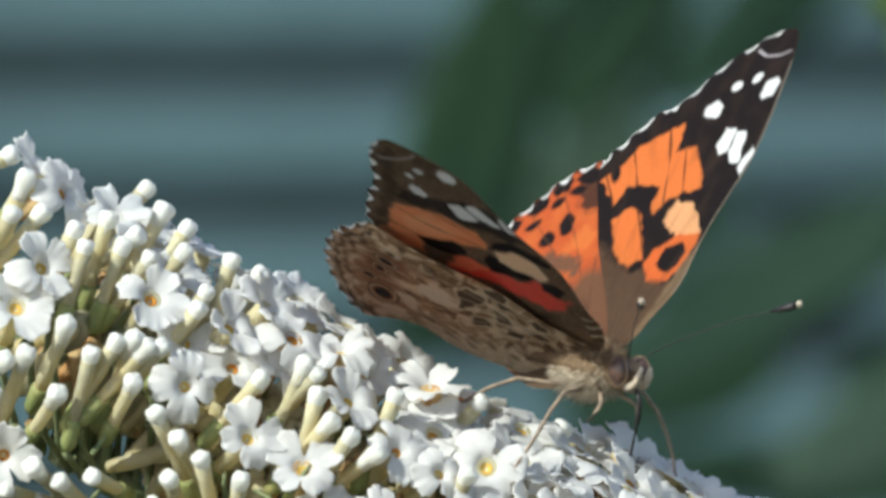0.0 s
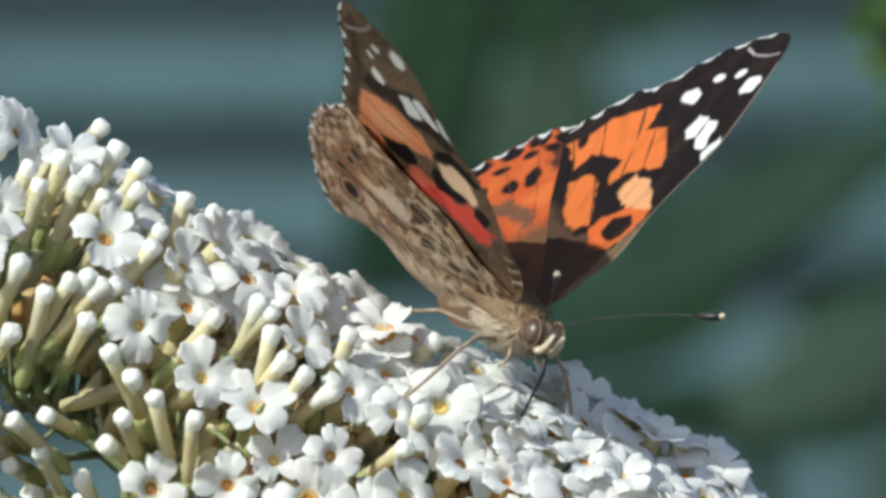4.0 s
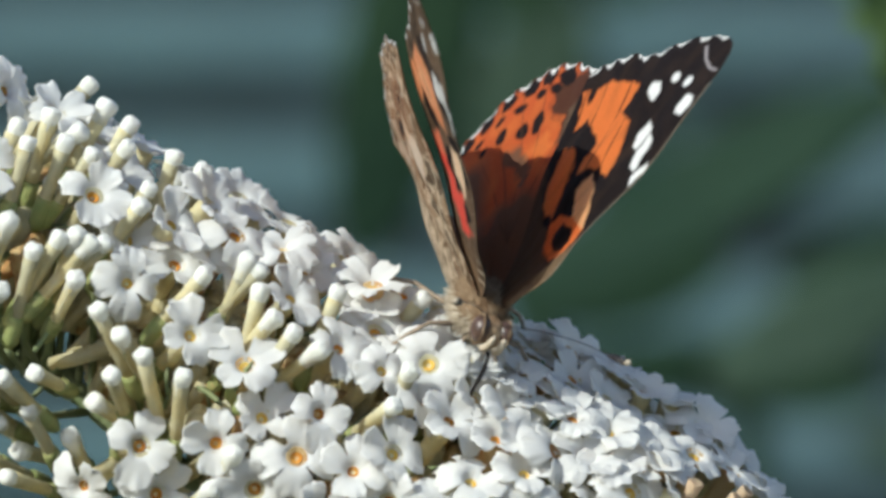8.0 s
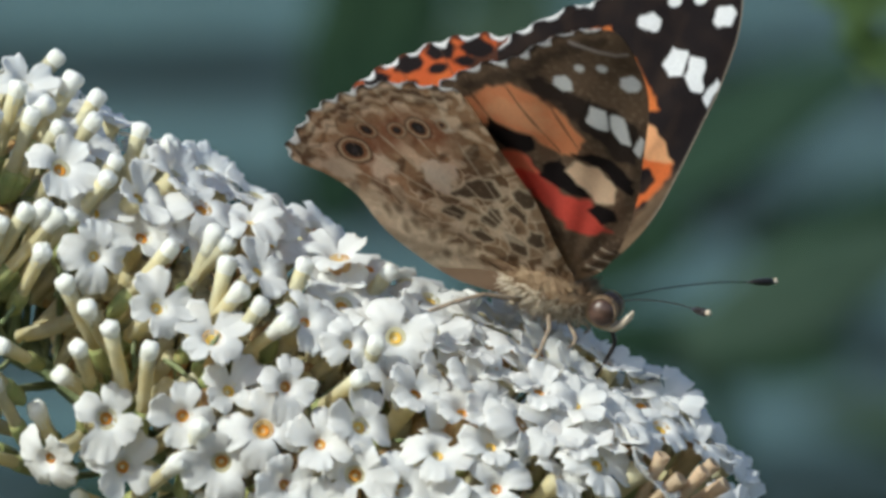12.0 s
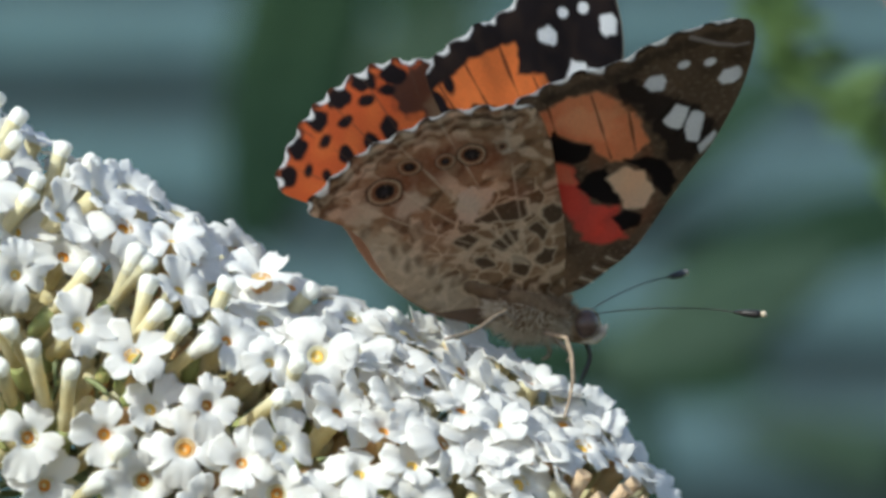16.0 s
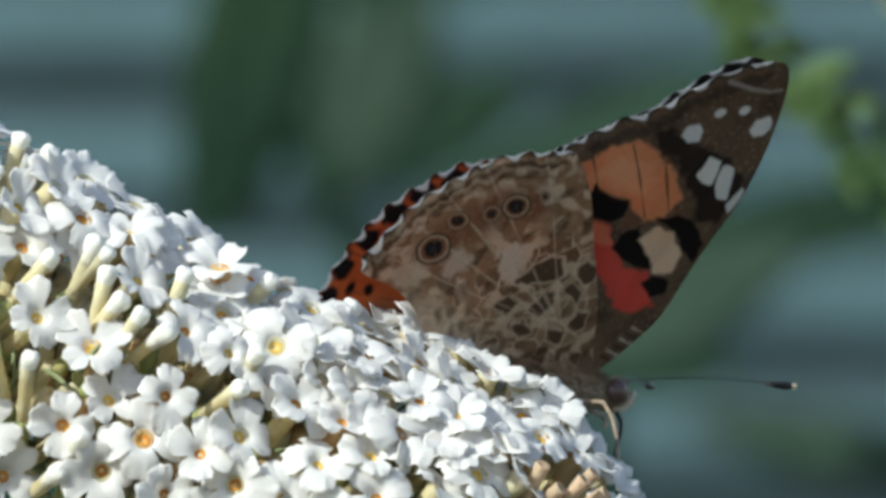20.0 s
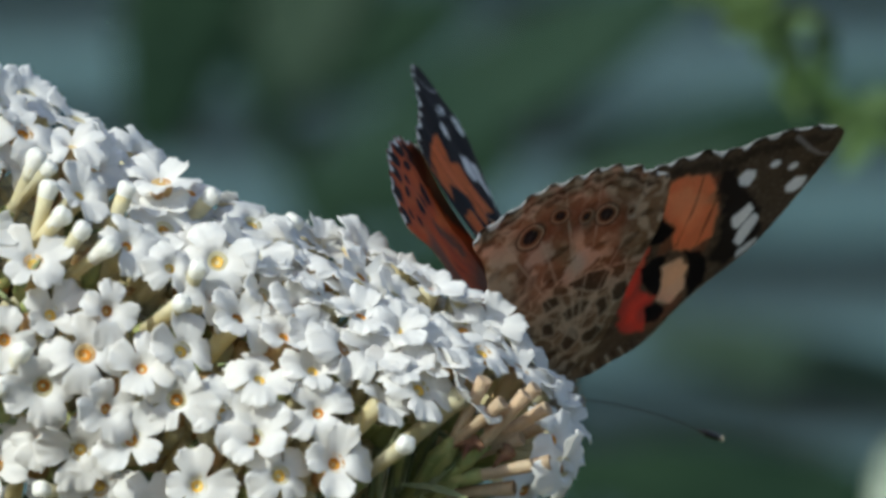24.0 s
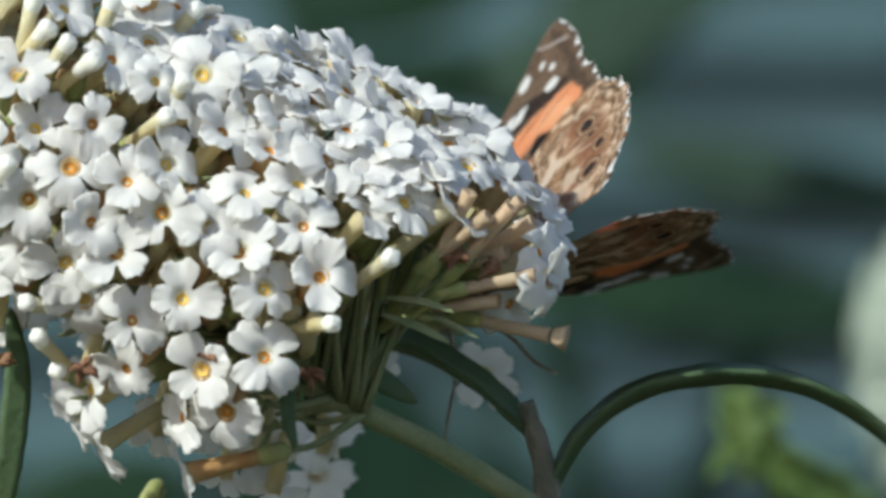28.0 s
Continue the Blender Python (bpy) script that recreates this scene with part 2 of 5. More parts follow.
# ---- flower head ----
def petal_mesh(seed, open_up):
    """A corolla: a short trumpet that opens into four broad, crimped lobes; metres, z outwards."""
    rng = random.Random(seed)
    n, rings = 88, 8
    lobes = []
    for k in range(4):
        lobes.append(dict(at=k * math.pi / 2 + rng.uniform(-0.17, 0.17), reach=rng.uniform(2.4, 3.35), half=rng.uniform(0.70, 0.84), lift=open_up + rng.uniform(-0.36, 0.36), bow=rng.uniform(-0.75, 0.15),
                          cup=rng.uniform(-0.4, 0.7), twist=rng.uniform(-0.42, 0.42), dent=rng.choice((0.0, 0.0, 0.0, 0.06)), fold=rng.uniform(0.0, 0.16)))
    crimp = [rng.uniform(0, 6.28) for _ in range(5)]
    bm = bmesh.new()
    sheets = []
    for side in (0, 1):
        grid = []
        for j in range(rings + 1):
            s = (j / rings) ** 0.85
            row = []
            for i in range(n):
                a = 2 * math.pi * i / n
                lobe = min(lobes, key=lambda q: abs((a - q["at"] + math.pi) % (2 * math.pi) - math.pi))
                d = ((a - lobe["at"] + math.pi) % (2 * math.pi) - math.pi) / lobe["half"]
                e = min(1.0, abs(d))
                rim = 1.05 + (lobe["reach"] - 1.05) * (1 - e ** 3.4) ** 0.5
                rim -= lobe["dent"] * lobe["reach"] * math.exp(-(d / 0.28) ** 2)
                rim *= 1 + 0.03 * math.sin(13 * a + crimp[0]) + 0.020 * math.sin(31 * a + crimp[1]) * (1 + math.sin(3 * a + crimp[2]))
                r = 0.45 + (rim - 0.45) * s
                u = max(0.0, r - 0.9) / 2.0
                wide = r * math.sin(max(-1.2, min(1.2, d * lobe["half"])))
                z = -0.75 * math.exp(-max(0.0, r - 0.45) / 0.38) + lobe["lift"] * 1.35 * u + lobe["bow"] * u * u * 1.5
                z += lobe["twist"] * wide * u * 0.55 + lobe["cup"] * wide * wide * 0.30 * u - lobe["fold"] * math.exp(-(wide / 0.3) ** 2) * u
                z += s ** 3 * (0.16 * math.sin(8 * a + crimp[3]) + 0.09 * math.sin(19 * a + crimp[4])) * min(1.0, u)
                row.append(bm.verts.new((r * math.cos(a) * MM, r * math.sin(a) * MM, (z - (0.045 if side else 0)) * MM)))
            grid.append(row)
        sheets.append(grid)
    top, low = sheets
    for j in range(rings):
        for i in range(n):
            h = (i + 1) % n
            bm.faces.new((top[j][i], top[j + 1][i], top[j + 1][h], top[j][h]))
            bm.faces.new((low[j][i], low[j][h], low[j + 1][h], low[j + 1][i]))
    for i in range(n):
        h = (i + 1) % n
        bm.faces.new((top[rings][i], low[rings][i], low[rings][h], top[rings][h]))
    return mesh_of("corolla", bm, PETAL)


def tube_mesh(mat, length, r0, r1, name="floret"):
    """The floret's narrow tube with its calyx, from the throat at z = 0 inwards."""
    bm = bmesh.new()
    lathe(bm, [(-length * MM, r0 * MM), (-length * 0.6 * MM, r0 * 1.02 * MM), (-length * 0.25 * MM, r1 * 0.86 * MM), (-0.55 * MM, r1 * MM), (-0.45 * MM, r1 * 0.85 * MM), (-1.0 * MM, r1 * 0.5 * MM)], 9, True, 0.05)
    n = len(bm.faces)
    lathe(bm, [(-(length + 1.6) * MM, 0.35 * MM), (-(length + 0.9) * MM, (r0 + 0.16) * MM), (-(length - 1.0) * MM, (r0 + 0.2) * MM), (-(length - 1.5) * MM, (r0 + 0.1) * MM)], 8, True, 0.06)
    bm.faces.ensure_lookup_table()
    for f in bm.faces[n:]:
        f.material_index = 1
    return mesh_of(name, bm, mat, CALYX)


def throat_mesh(mat):
    bm = bmesh.new()
    lathe(bm, [(-1.5 * MM, 0.30 * MM), (-0.95 * MM, 0.50 * MM), (-0.78 * MM, 0.56 * MM), (-0.84 * MM, 0.44 * MM), (-1.0 * MM, 0.22 * MM), (-1.06 * MM, 0.05 * MM)], 12, True)
    return mesh_of("throat", bm, mat)


def knob_mesh(seed):
    """A closed bud tip: four folded lobes."""
    rng = random.Random(seed)
    bm = bmesh.new()
    long = rng.uniform(0.85, 1.2)
    rings = [(-1.9, 0.74), (-1.3, 0.78), (-0.8, 0.84), (-0.45, 0.95), (-0.1, 1.0), (0.3, 0.99), (0.6, 0.84), (0.76, 0.5), (0.8, 0.2)]
    lathe(bm, [(z * MM * long, r * MM) for z, r in rings], 14)
    for vert in bm.verts:
        a = math.atan2(vert.co.y, vert.co.x)
        k = max(0.0, min(1.0, vert.co.z / MM + 1.0))
        groove = 1 + k * (0.05 * math.cos(4 * a + seed) + 0.06 * noise.noise(vert.co / MM * 0.9 + Vector((seed * 7, 0, 0))))
        vert.co.x, vert.co.y = vert.co.x * groove + 0.12 * MM * k * math.sin(seed), vert.co.y * groove
        vert.co.z += 0.07 * MM * k * math.cos(4 * a + seed)
    return mesh_of("bud_tip", bm, BUD_WHITE)


COROLLAS = [petal_mesh(i, o) for i, o in enumerate((0.30, 0.15, 0.0, 0.45, 0.25, -0.15, 0.35, 0.6, 0.2, 0.1, 0.4, -0.25, 0.2, 0.5))]
TUBES = [tube_mesh(TUBE, 8.6, 0.75, 1.0), tube_mesh(TUBE, 8.0, 0.8, 1.1), tube_mesh(FADED, 8.4, 0.75, 1.05), tube_mesh(SPENT, 8.2, 0.56, 0.72)]
BUD_TUBES = [tube_mesh(TUBE, length, r0, 0.76, "bud") for length, r0 in ((7.6, 0.60), (8.6, 0.64), (6.6, 0.58))]
THROATS = [throat_mesh(THROAT), throat_mesh(THROAT_YELLOW)]
KNOBS = [knob_mesh(i) for i in range(4)]

# The stalk climbs from the lower right to the upper left; florets stand round it.
ROOT, ALONG = Vector((4.7, 0, -29.9)), Vector((0.864, 0, -0.503))
ACROSS = Vector((0.503, 0, 0.864))
HERE = Vector((0, 0, 1.2))


def on_head(u, v):
    """From a sight line (u, v) to the place on the head's front and the way out from the stalk there."""
    d = Vector((u, 0, v)) - ROOT
    w, s = d.dot(ALONG), d.dot(ACROSS)
    c = (-19 + math.sqrt(max(0.0, 361 + 24 * s))) / 12
    c = max(-1.0, min(1.0, c))
    f = math.acos(c)
    depth = (19 + 6 * c) * math.sin(f)
    return w, s, f, depth


head = tagged(new("buddleia_flower_head"), "white buddleia flower head of many small four-petalled florets with orange throats", "flower")
head.location = spot(4.7, -29.9)
INV = Matrix.Translation(-head.location)

FLORETS_a = [
    (-46, 26.5), (-48.5, 13), (-44, 23), (-46, 16.5), (-49.8, -0.5), (-39.2, 22), (-36.4, 13.8), (-33.4, 5.8),
    (-29.3, 11.3), (-37.9, -12.4), (-26, 13), (-32.4, -8.6), (-27.8, 1.4), (-23.8, 10.3), (-30.8, -13), (-19.8, 9.3),
    (-23.2, -1.2), (-25.8, -8.4), (-18.8, 4.8), (-15.8, 9.8), (-22.4, -12.6), (-18.6, -9.4), (-14.6, 0.3), (-11.9, 6),
    (-16.4, -5.7), (-8.9, 5.8), (-16.5, -14.4), (-10.8, -1.7), (-13.6, -10.6), (-14.6, -17), (-6.9, -1.2), (-9.8, -9.1),
    (-18.8, -31.8), (-17.4, -29.4), (-10.7, -13.6), (-3.3, 2.8), (-13, -23.1), (-3.8, -0.4), (-14.1, -27.8), (-16.4, -34.4)]
FLORETS_b = [
    (-4.8, -6), (-6.4, -14.8), (-8.7, -21.2), (0.2, 0.2), (-3, -11.4), (-0.8, -7.6), (3.1, 0.8), (-3.8, -16.8),
    (-7.2, -27.7), (3.2, -4.8), (-8.8, -36.8), (1.7, -10.7), (-1.2, -20.2), (6.2, -2.4), (-5, -31.5), (2, -14.6),
    (-1.4, -26.2), (9.2, -4.4), (3.6, -19.1), (8, -13.4), (11.9, -6.4), (14, -2.4), (15.1, -7.2), (15.1, -12.9),
    (20.2, -10.6)]
BUDS_a = [
    (-49.2, 26.2), (-49, 21), (-47.8, 24), (-46.5, 21), (-49.8, 8), (-43.5, 19.5), (-47.8, 8.5), (-42.5, 18),
    (-40.5, 20.5), (-44.2, 11), (-49.5, -3.5), (-45, 5), (-39.2, 18), (-37.1, 23.2), (-47, -1.5), (-38, 19),
    (-42, 8.5), (-35.6, 21.2), (-36.8, 17), (-39.8, 9.5), (-38.2, 9.8), (-33.5, 19.6), (-41.8, -2.2), (-33.8, 17.5),
    (-37, 9.2), (-38.2, 6), (-35.8, 9.2), (-36.2, 3.2), (-32.5, 12.5), (-31.8, 14), (-29.6, 16.8), (-34.2, 1),
    (-35, -2.5), (-27, 15.5), (-32.2, -0.8), (-27, 6.3), (-28.8, -2.7), (-23, 7.5), (-22, 6.8), (-22, 4.8)]
BUDS_b = [
    (-20.8, 2.6), (-26.3, -12.6), (-24.4, -9.6), (-19, 1.2), (-15, 4.8), (-16.8, -0.2), (-22.4, -21.6), (-21.4, -24.8),
    (-7.6, 4.2), (-19.8, -27.6), (-10.2, -5.1), (-8.8, -2.2), (-0.3, 1.9), (4.4, -23.4), (9.6, -17.7)]
FLORETS = FLORETS_a + FLORETS_b
BUDS = BUDS_a + BUDS_b


def crest(w):
    """How far the top of the head bulges, along the stalk."""
    return float(np.interp(w, (-60, -37, -26, -20, -12, -4, 2, 8.5, 11), (5.1, 6.4, 6.5, 7.4, 9.1, 9.4, 8.8, 7.6, 5.8))) - 1.3


taken = []
feet = []
rng = random.Random(7)


def way_out(w, f, lean_tip=0.0, rise=0.0):
    f = f * (1 - rise)
    out = ACROSS * math.cos(f) + Vector((0, -1, 0)) * math.sin(f)
    out += ALONG * (0.05 + max(0.0, (w + 2) / 12) * 0.75 + lean_tip)
    out += Vector((rng.gauss(0, 0.2), rng.gauss(0, 0.15), rng.gauss(0, 0.2)))
    return out.normalized()


def add_floret(p, out, faded=False, yellow=False):
    m = INV @ aligned(p, out, rng.uniform(0, 6.28))
    tube = put("floret", TUBES[2 if faded else rng.randrange(2)], head, m)
    k = rng.uniform(1.04, 1.25)
    put("corolla", rng.choice(COROLLAS), tube, Matrix.Diagonal((k, k, k, 1)))
    put("throat", THROATS[1 if yellow else 0], tube)
    feet.append((p - out * 10 * MM, out))


def add_bud(p, out, stalked=True):
    tube = put("bud", rng.choice(BUD_TUBES), head, INV @ aligned(p, out, rng.uniform(0, 6.28)))
    k = rng.uniform(0.78, 0.96)
    put("bud_tip", rng.choice(KNOBS), tube, Matrix.Translation((0, 0, 0.2 * MM)) @ Matrix.Diagonal((k, k, k, 1)))
    if stalked:
        feet.append((p - out * 9.4 * MM, out))


for u, v in FLORETS:
    w, s, f, depth = on_head(u, v)
    over = max(0.0, s - (19.0 + crest(w)) + 0.9)
    if over > 1.6:
        continue
    u, v = u - ACROSS.x * over, v - ACROSS.z * over
    add_floret(spot(u, v, -depth), way_out(w, max(f, 0.45), -0.8 if s < -9 and w < -4 else -0.3 if s < -4 and w < -4 else 0.0), rng.random() < (0.5 if s < -4 else 0.22), rng.random() < (0.7 if v > -4 else 0.25))
    taken.append((u, v, 4.3))
for u, v in BUDS:
    w, s, f, depth = on_head(u, v)
    side = -0.9 if (u < -30 and v < 5) or (u < -16 and v < -20) else 0.0
    add_bud(spot(u, v, -depth - 0.6), way_out(w, f, side, 0.5 if side == 0 and u < -12 else 0.2))
    taken.append((u, v, 2.4))

# Florets between those, and buds near the tip, wherever the front would be bare.
OPENINGS = ((-41, 1.5, 4.5), (-38.5, -2.5, 3.0), (-45, 5, 3.0), (-37, 6, 3.0), (-30, -3.5, 2.5), (19, -15.5, 6.3), (12, -16, 3.0), (20, -20.5, 5.0), (4.5, -28.5, 4.5), (1.5, -33, 3.5), (10, -26, 4.5), (13.4, -19.5, 3.2), (8, -22, 4.0), (14, -24, 5.0), (10, -32, 6.5), (15, -30, 5), (19, -28, 4), (6, -38, 6), (0, -36, 4.0), (-8, -42, 5))
for _ in range(5000):
    w, f = rng.uniform(-66, 11), rng.uniform(0.0, 2.15)
    r = (19 + (crest(w) if f < 1.57 else 6) * math.cos(f)) * math.sqrt(1 - (max(0.0, w - 5) / 16) ** 2)
    p = ROOT + ALONG * w + ACROSS * (r * math.cos(f))
    depth = r * math.sin(f)
    k = 1 / (1 - depth * MM)
    u, v = p.x * k, p.z * k
    if any((u - a) ** 2 + (v - b) ** 2 < d * d for a, b, d in OPENINGS) or (w > 4 and f > 1.1):
        continue
    lower = u < -31 and -22 < v < 1
    budding = lower or (u < -27 and v > 1 and rng.random() < 0.5)
    gap = 2.6 if lower else 4.2 if budding else 3.6
    squeeze = 0.52 if f < 0.6 else 0.62 if f < 0.8 else 1.0
    if any(((u - a) * 1.0) ** 2 + (v - b) ** 2 < (max(gap, d) * squeeze) ** 2 for a, b, d in taken):
        continue
    taken.append((u, v, gap))
    if budding:
        add_bud(spot(u, v, -depth + (rng.uniform(0, 7) if lower else 3.0)), way_out(w, f, -0.9 if lower else 0.0, 0.2 if lower else 0.55), not lower or rng.random() < 0.4)
    else:
        add_floret(spot(u, v, -depth + 1.2), way_out(w, max(f, 0.35), -0.6 if f > 1.9 and w < -4 else 0.0), rng.random() < (0.5 if f > 1.7 else 0.22), rng.random() < 0.6)

# Florets and buds on the far side, too many to count.
bm = bmesh.new()
far = []
for _ in range(4000):
    w, f = rng.uniform(-66, 2), rng.uniform(-2.5, -0.05)
    r = 18.5 + (crest(w) if f > -1.57 else 5) * math.cos(f)
    p = ROOT + ALONG * w + ACROSS * (r * math.cos(f)) + Vector((0, -r * math.sin(f), 0))
    if any((p.x - a) ** 2 + (p.z - b) ** 2 < (d + 3) ** 2 for a, b, d in OPENINGS[:4]) or (p.x < -32 and p.z < 5) or any((p - q).length < (3.6 if f > -0.7 else 5.0) for q in far):
        continue
    far.append(p)
    out = way_out(w, f)
    n0 = len(bm.verts)
    faces0 = len(bm.faces)
    bm.from_mesh(COROLLAS[rng.randrange(len(COROLLAS))])
    bm.verts.ensure_lookup_table()
    bmesh.ops.transform(bm, matrix=aligned(HERE + p * MM, out, rng.uniform(0, 6)), verts=bm.verts[n0:])
    bm.faces.ensure_lookup_table()
    feet.append((HERE + p * MM - out * 10 * MM, out))
bm.transform(INV)
tagged(part("far_bloom", bm, PETAL, head, "shaded white petals on the far side"), kind="stuff")
bm = bmesh.new()
for p in far:
    o = HERE + p * MM
    axis = HERE + (ROOT + ALONG * ((p - ROOT).dot(ALONG) - 3)) * MM
    pipe(bm, [o, o.lerp(axis, 0.5)], [0.9 * MM, 0.7 * MM], 5)
bm.transform(INV)
tagged(part("far_tubing", bm, TUBE, head), kind="stuff")

# Older tubes crowded between the stalk and the florets.
for mat, count, where in ((TUBE, 640, "cream tubes deep among the florets"), (FADED, 170, "orange-brown tubes deep among the florets")):
    bm = bmesh.new()
    while count:
        w, f = rng.uniform(-62, -2), rng.uniform(0.1, 1.3)
        out = way_out(w, f)
        q = ROOT + ALONG * w + (ACROSS * math.cos(f) + Vector((0, -1, 0)) * math.sin(f)) * rng.uniform(12, 17.5)
        if any((q.x - a) ** 2 + (q.z - b) ** 2 < (d + 1) ** 2 for a, b, d in OPENINGS) or (q.x < -33 and q.z < 4):
            continue
        count -= 1
        o = HERE + q * MM
        pipe(bm, bend([o - out * 9 * MM, o - out * 5 * MM + Vector((0.0002, 0, -0.0003)), o], 2), [0.6 * MM, 0.72 * MM, 0.75 * MM, 0.78 * MM, 0.8 * MM], 7)
    bm.transform(INV)
    tagged(part("inner_tubing", bm, mat, head, where), kind="stuff")

# Stalks: one strand from each calyx to the main stalk.
bm = bmesh.new()
for p, out in feet:
    q = (p - HERE) / MM
    w = (q - ROOT).dot(ALONG)
    if q.x < -29 and -12 < q.z < 8 and rng.random() < 0.65:
        continue
    axis = ROOT + ALONG * min(3.0, w + 5.0 if w < 0 else w * 0.5)
    node = axis + (q - axis) * 0.35
    pipe(bm, bend([p, HERE + (q * 0.45 + node * 0.55) * MM + Vector((0, 0, -0.0006)), HERE + axis * MM], 3), [0.34 * MM] * 5 + [0.42 * MM] * 2, 5)
bm.transform(INV)
tagged(part("stalk_tangle", bm, STALK, head, "thin green branching stalks"), kind="stuff")
bm = bmesh.new()
for _ in range(150):
    p, out = rng.choice(feet)
    a = p + Vector((rng.gauss(0, 1), rng.gauss(0, 1), rng.gauss(0, 1))) * MM
    d = (out + Vector((rng.gauss(0, 0.5), rng.gauss(0, 0.5), rng.gauss(0, 0.5)))).normalized() * rng.uniform(3, 6) * MM
    curl = d.orthogonal().normalized() * rng.uniform(0.5, 1.8) * MM
    pipe(bm, bend([a, a + d * 0.5 + curl * 0.3, a + d + curl], 3), [0.28 * MM] * 5 + [0.18 * MM, 0.05 * MM], 4)
bm.transform(INV)
tagged(part("bract_fuzz", bm, STALK, head, "thread-like green bracts"), kind="stuff")
bm = bmesh.new()
axis_points = [spot(24.5, -41, 12), spot(14, -34.6, 5), spot(4.7, -29.9, 1), spot(-14, -19, 0), spot(-34, -7.4, 0), spot(-43.4, 3.4, 1), spot(-52, 18, 1)]
pipe(bm, bend(axis_points), [1.05 * MM] * 24 + [1.2 * MM] * 24 + [1.0 * MM] * 25, 10)
bm.transform(INV)
part("main_stalk", bm, STALK, head, "stout green main stalk")

# The pair of leaves at the joint under the head.
bm = bmesh.new()
low = spot(25.0, -50, 18)
foot = Vector((low.x + 0.06, low.y + 0.05, 0))
upper = bend([low, spot(23.8, -42, 15), spot(23.4, -37, 14), spot(22.4, -33, 14), spot(21.6, -30.4, 14)], 6)
pipe(bm, [foot, foot.lerp(low, 0.4), foot.lerp(low, 0.8)] + upper, [4 * MM, 3.2 * MM, 2.0 * MM] + [1.2 * MM] * 13 + [1.0 * MM] * 6 + [0.8 * MM] * 6, 9)
bm.transform(INV)
part("branch", bm, BARK, head, "grey-brown branch below the joint")
bm = bmesh.new()
blade(bm, [spot(23.4, -38.5, 14), spot(26.6, -33.2, 14), spot(31.5, -29.6, 14), spot(37.5, -28.2, 14), spot(43, -28.3, 15), spot(48.5, -29.9, 16), spot(54, -33.5, 18), spot(60, -39, 20)], 1.9 * MM, 0.55 * MM, (0.1, -0.10, 1), tip=0.97, fold=0.35)
bm.transform(INV)
part("leaf", bm, LEAF, head, "long narrow green leaf arching over")
bm = bmesh.new()
blade(bm, [spot(22.6, -33.5, 16), spot(17, -28.5, 16), spot(10, -25.2, 15), spot(4.5, -28, 13), spot(2.6, -33, 12)], 2.4 * MM, 0.5 * MM, (-0.2, -0.3, 1), fold=0.3)
bm.transform(INV)
part("leaf", bm, LEAF, head)
for pts, wide in (([spot(-25.5, -44, 10), spot(-24.2, -36, 9), spot(-23.4, -28, 9), spot(-24, -22, 10)], 1.3), ([spot(-27, -46, 14), spot(-27, -34, 13), spot(-26.5, -24, 13)], 1.7),
                  ([spot(2.5, -20, 2), spot(0.8, -26, -4), spot(0.5, -31, -8), spot(1.2, -34.5, -9)], 0.7), ([spot(4, -22, 3), spot(7, -27, 2), spot(12, -30.5, 4)], 1.2)):
    bm = bmesh.new()
    blade(bm, pts, wide * MM, 0.4 * MM, (0.3, -1, 0.2), fold=0.2)
    bm.transform(INV)
    part("leaf", bm, LEAF, head)
# Shaded florets hanging behind the stalk.
for u, v, y, facing in ((8.1, -28.0, 20, (0.3, -0.7, -0.5)), (4.2, -32.4, 30, (0.2, -0.6, -0.7)), (17.9, -28.2, 24, (0.1, -0.95, -0.15)), (3.2, -37.0, 34, (0.1, -0.8, -0.5)), (20.6, -22.0, 20, (0.5, -0.7, -0.3)), (-14, -44, 6, (-0.3, -0.6, -0.6))):
    add_floret(spot(u, v, y), Vector(facing).normalized())
# Bare tubes fanning out at the base of the head, their petals fallen, on green stalks from one hub.
hub = spot(9.4, -22.6, -3)
for i, (u0, v0, u1, v1, y) in enumerate(((16.7, -17.3, 20.7, -12.8, -13), (17.7, -17.1, 22.7, -14.1, -11), (15.2, -16.4, 18.7, -13.6, -14), (13.7, -20.8, 23.0, -19.1, -11), (14.2, -21.9, 19.8, -21.4, -9),
                                        (16.0, -18.4, 20.4, -16.8, -10), (14.8, -15.6, 16.9, -11.4, -14), (17.2, -16.4, 21.6, -12.2, -8), (16.6, -18.0, 22.2, -15.8, -7), (16.2, -22.9, 24.2, -24.6, -6))):
    a, b = spot(u0, v0, y + 2), spot(u1, v1, y)
    tube = put("spent_tube", TUBES[3], head, INV @ aligned(b, (b - a).normalized(), i), "tan tube without petals")
    tip = b - (b - a).normalized() * 9 * MM
    bm = bmesh.new()
    pipe(bm, bend([hub + Vector((rng.gauss(0, 0.6), rng.gauss(0, 0.6), rng.gauss(0, 0.6))) * MM, hub.lerp(tip, 0.55) + Vector((0, -0.5, -0.5)) * MM, tip], 4), [0.7 * MM] * 5 + [0.6 * MM] * 4, 6)
    bm.transform(INV)
    part("side_stalk", bm, CALYX, head, "green flower stalk")
bm = bmesh.new()
lathe(bm, [(0, 0.65 * MM), (0.8 * MM, 1.0 * MM), (1.3 * MM, 1.15 * MM), (1.0 * MM, 0.7 * MM)], 9, False, 0.05)
bm.transform(INV @ aligned(spot(24.0, -24.5, -6), Vector((0.97, -0.2, -0.2)).normalized(), 0))
part("tube_mouth", bm, SPENT, head, "flared mouth of a bare tube")
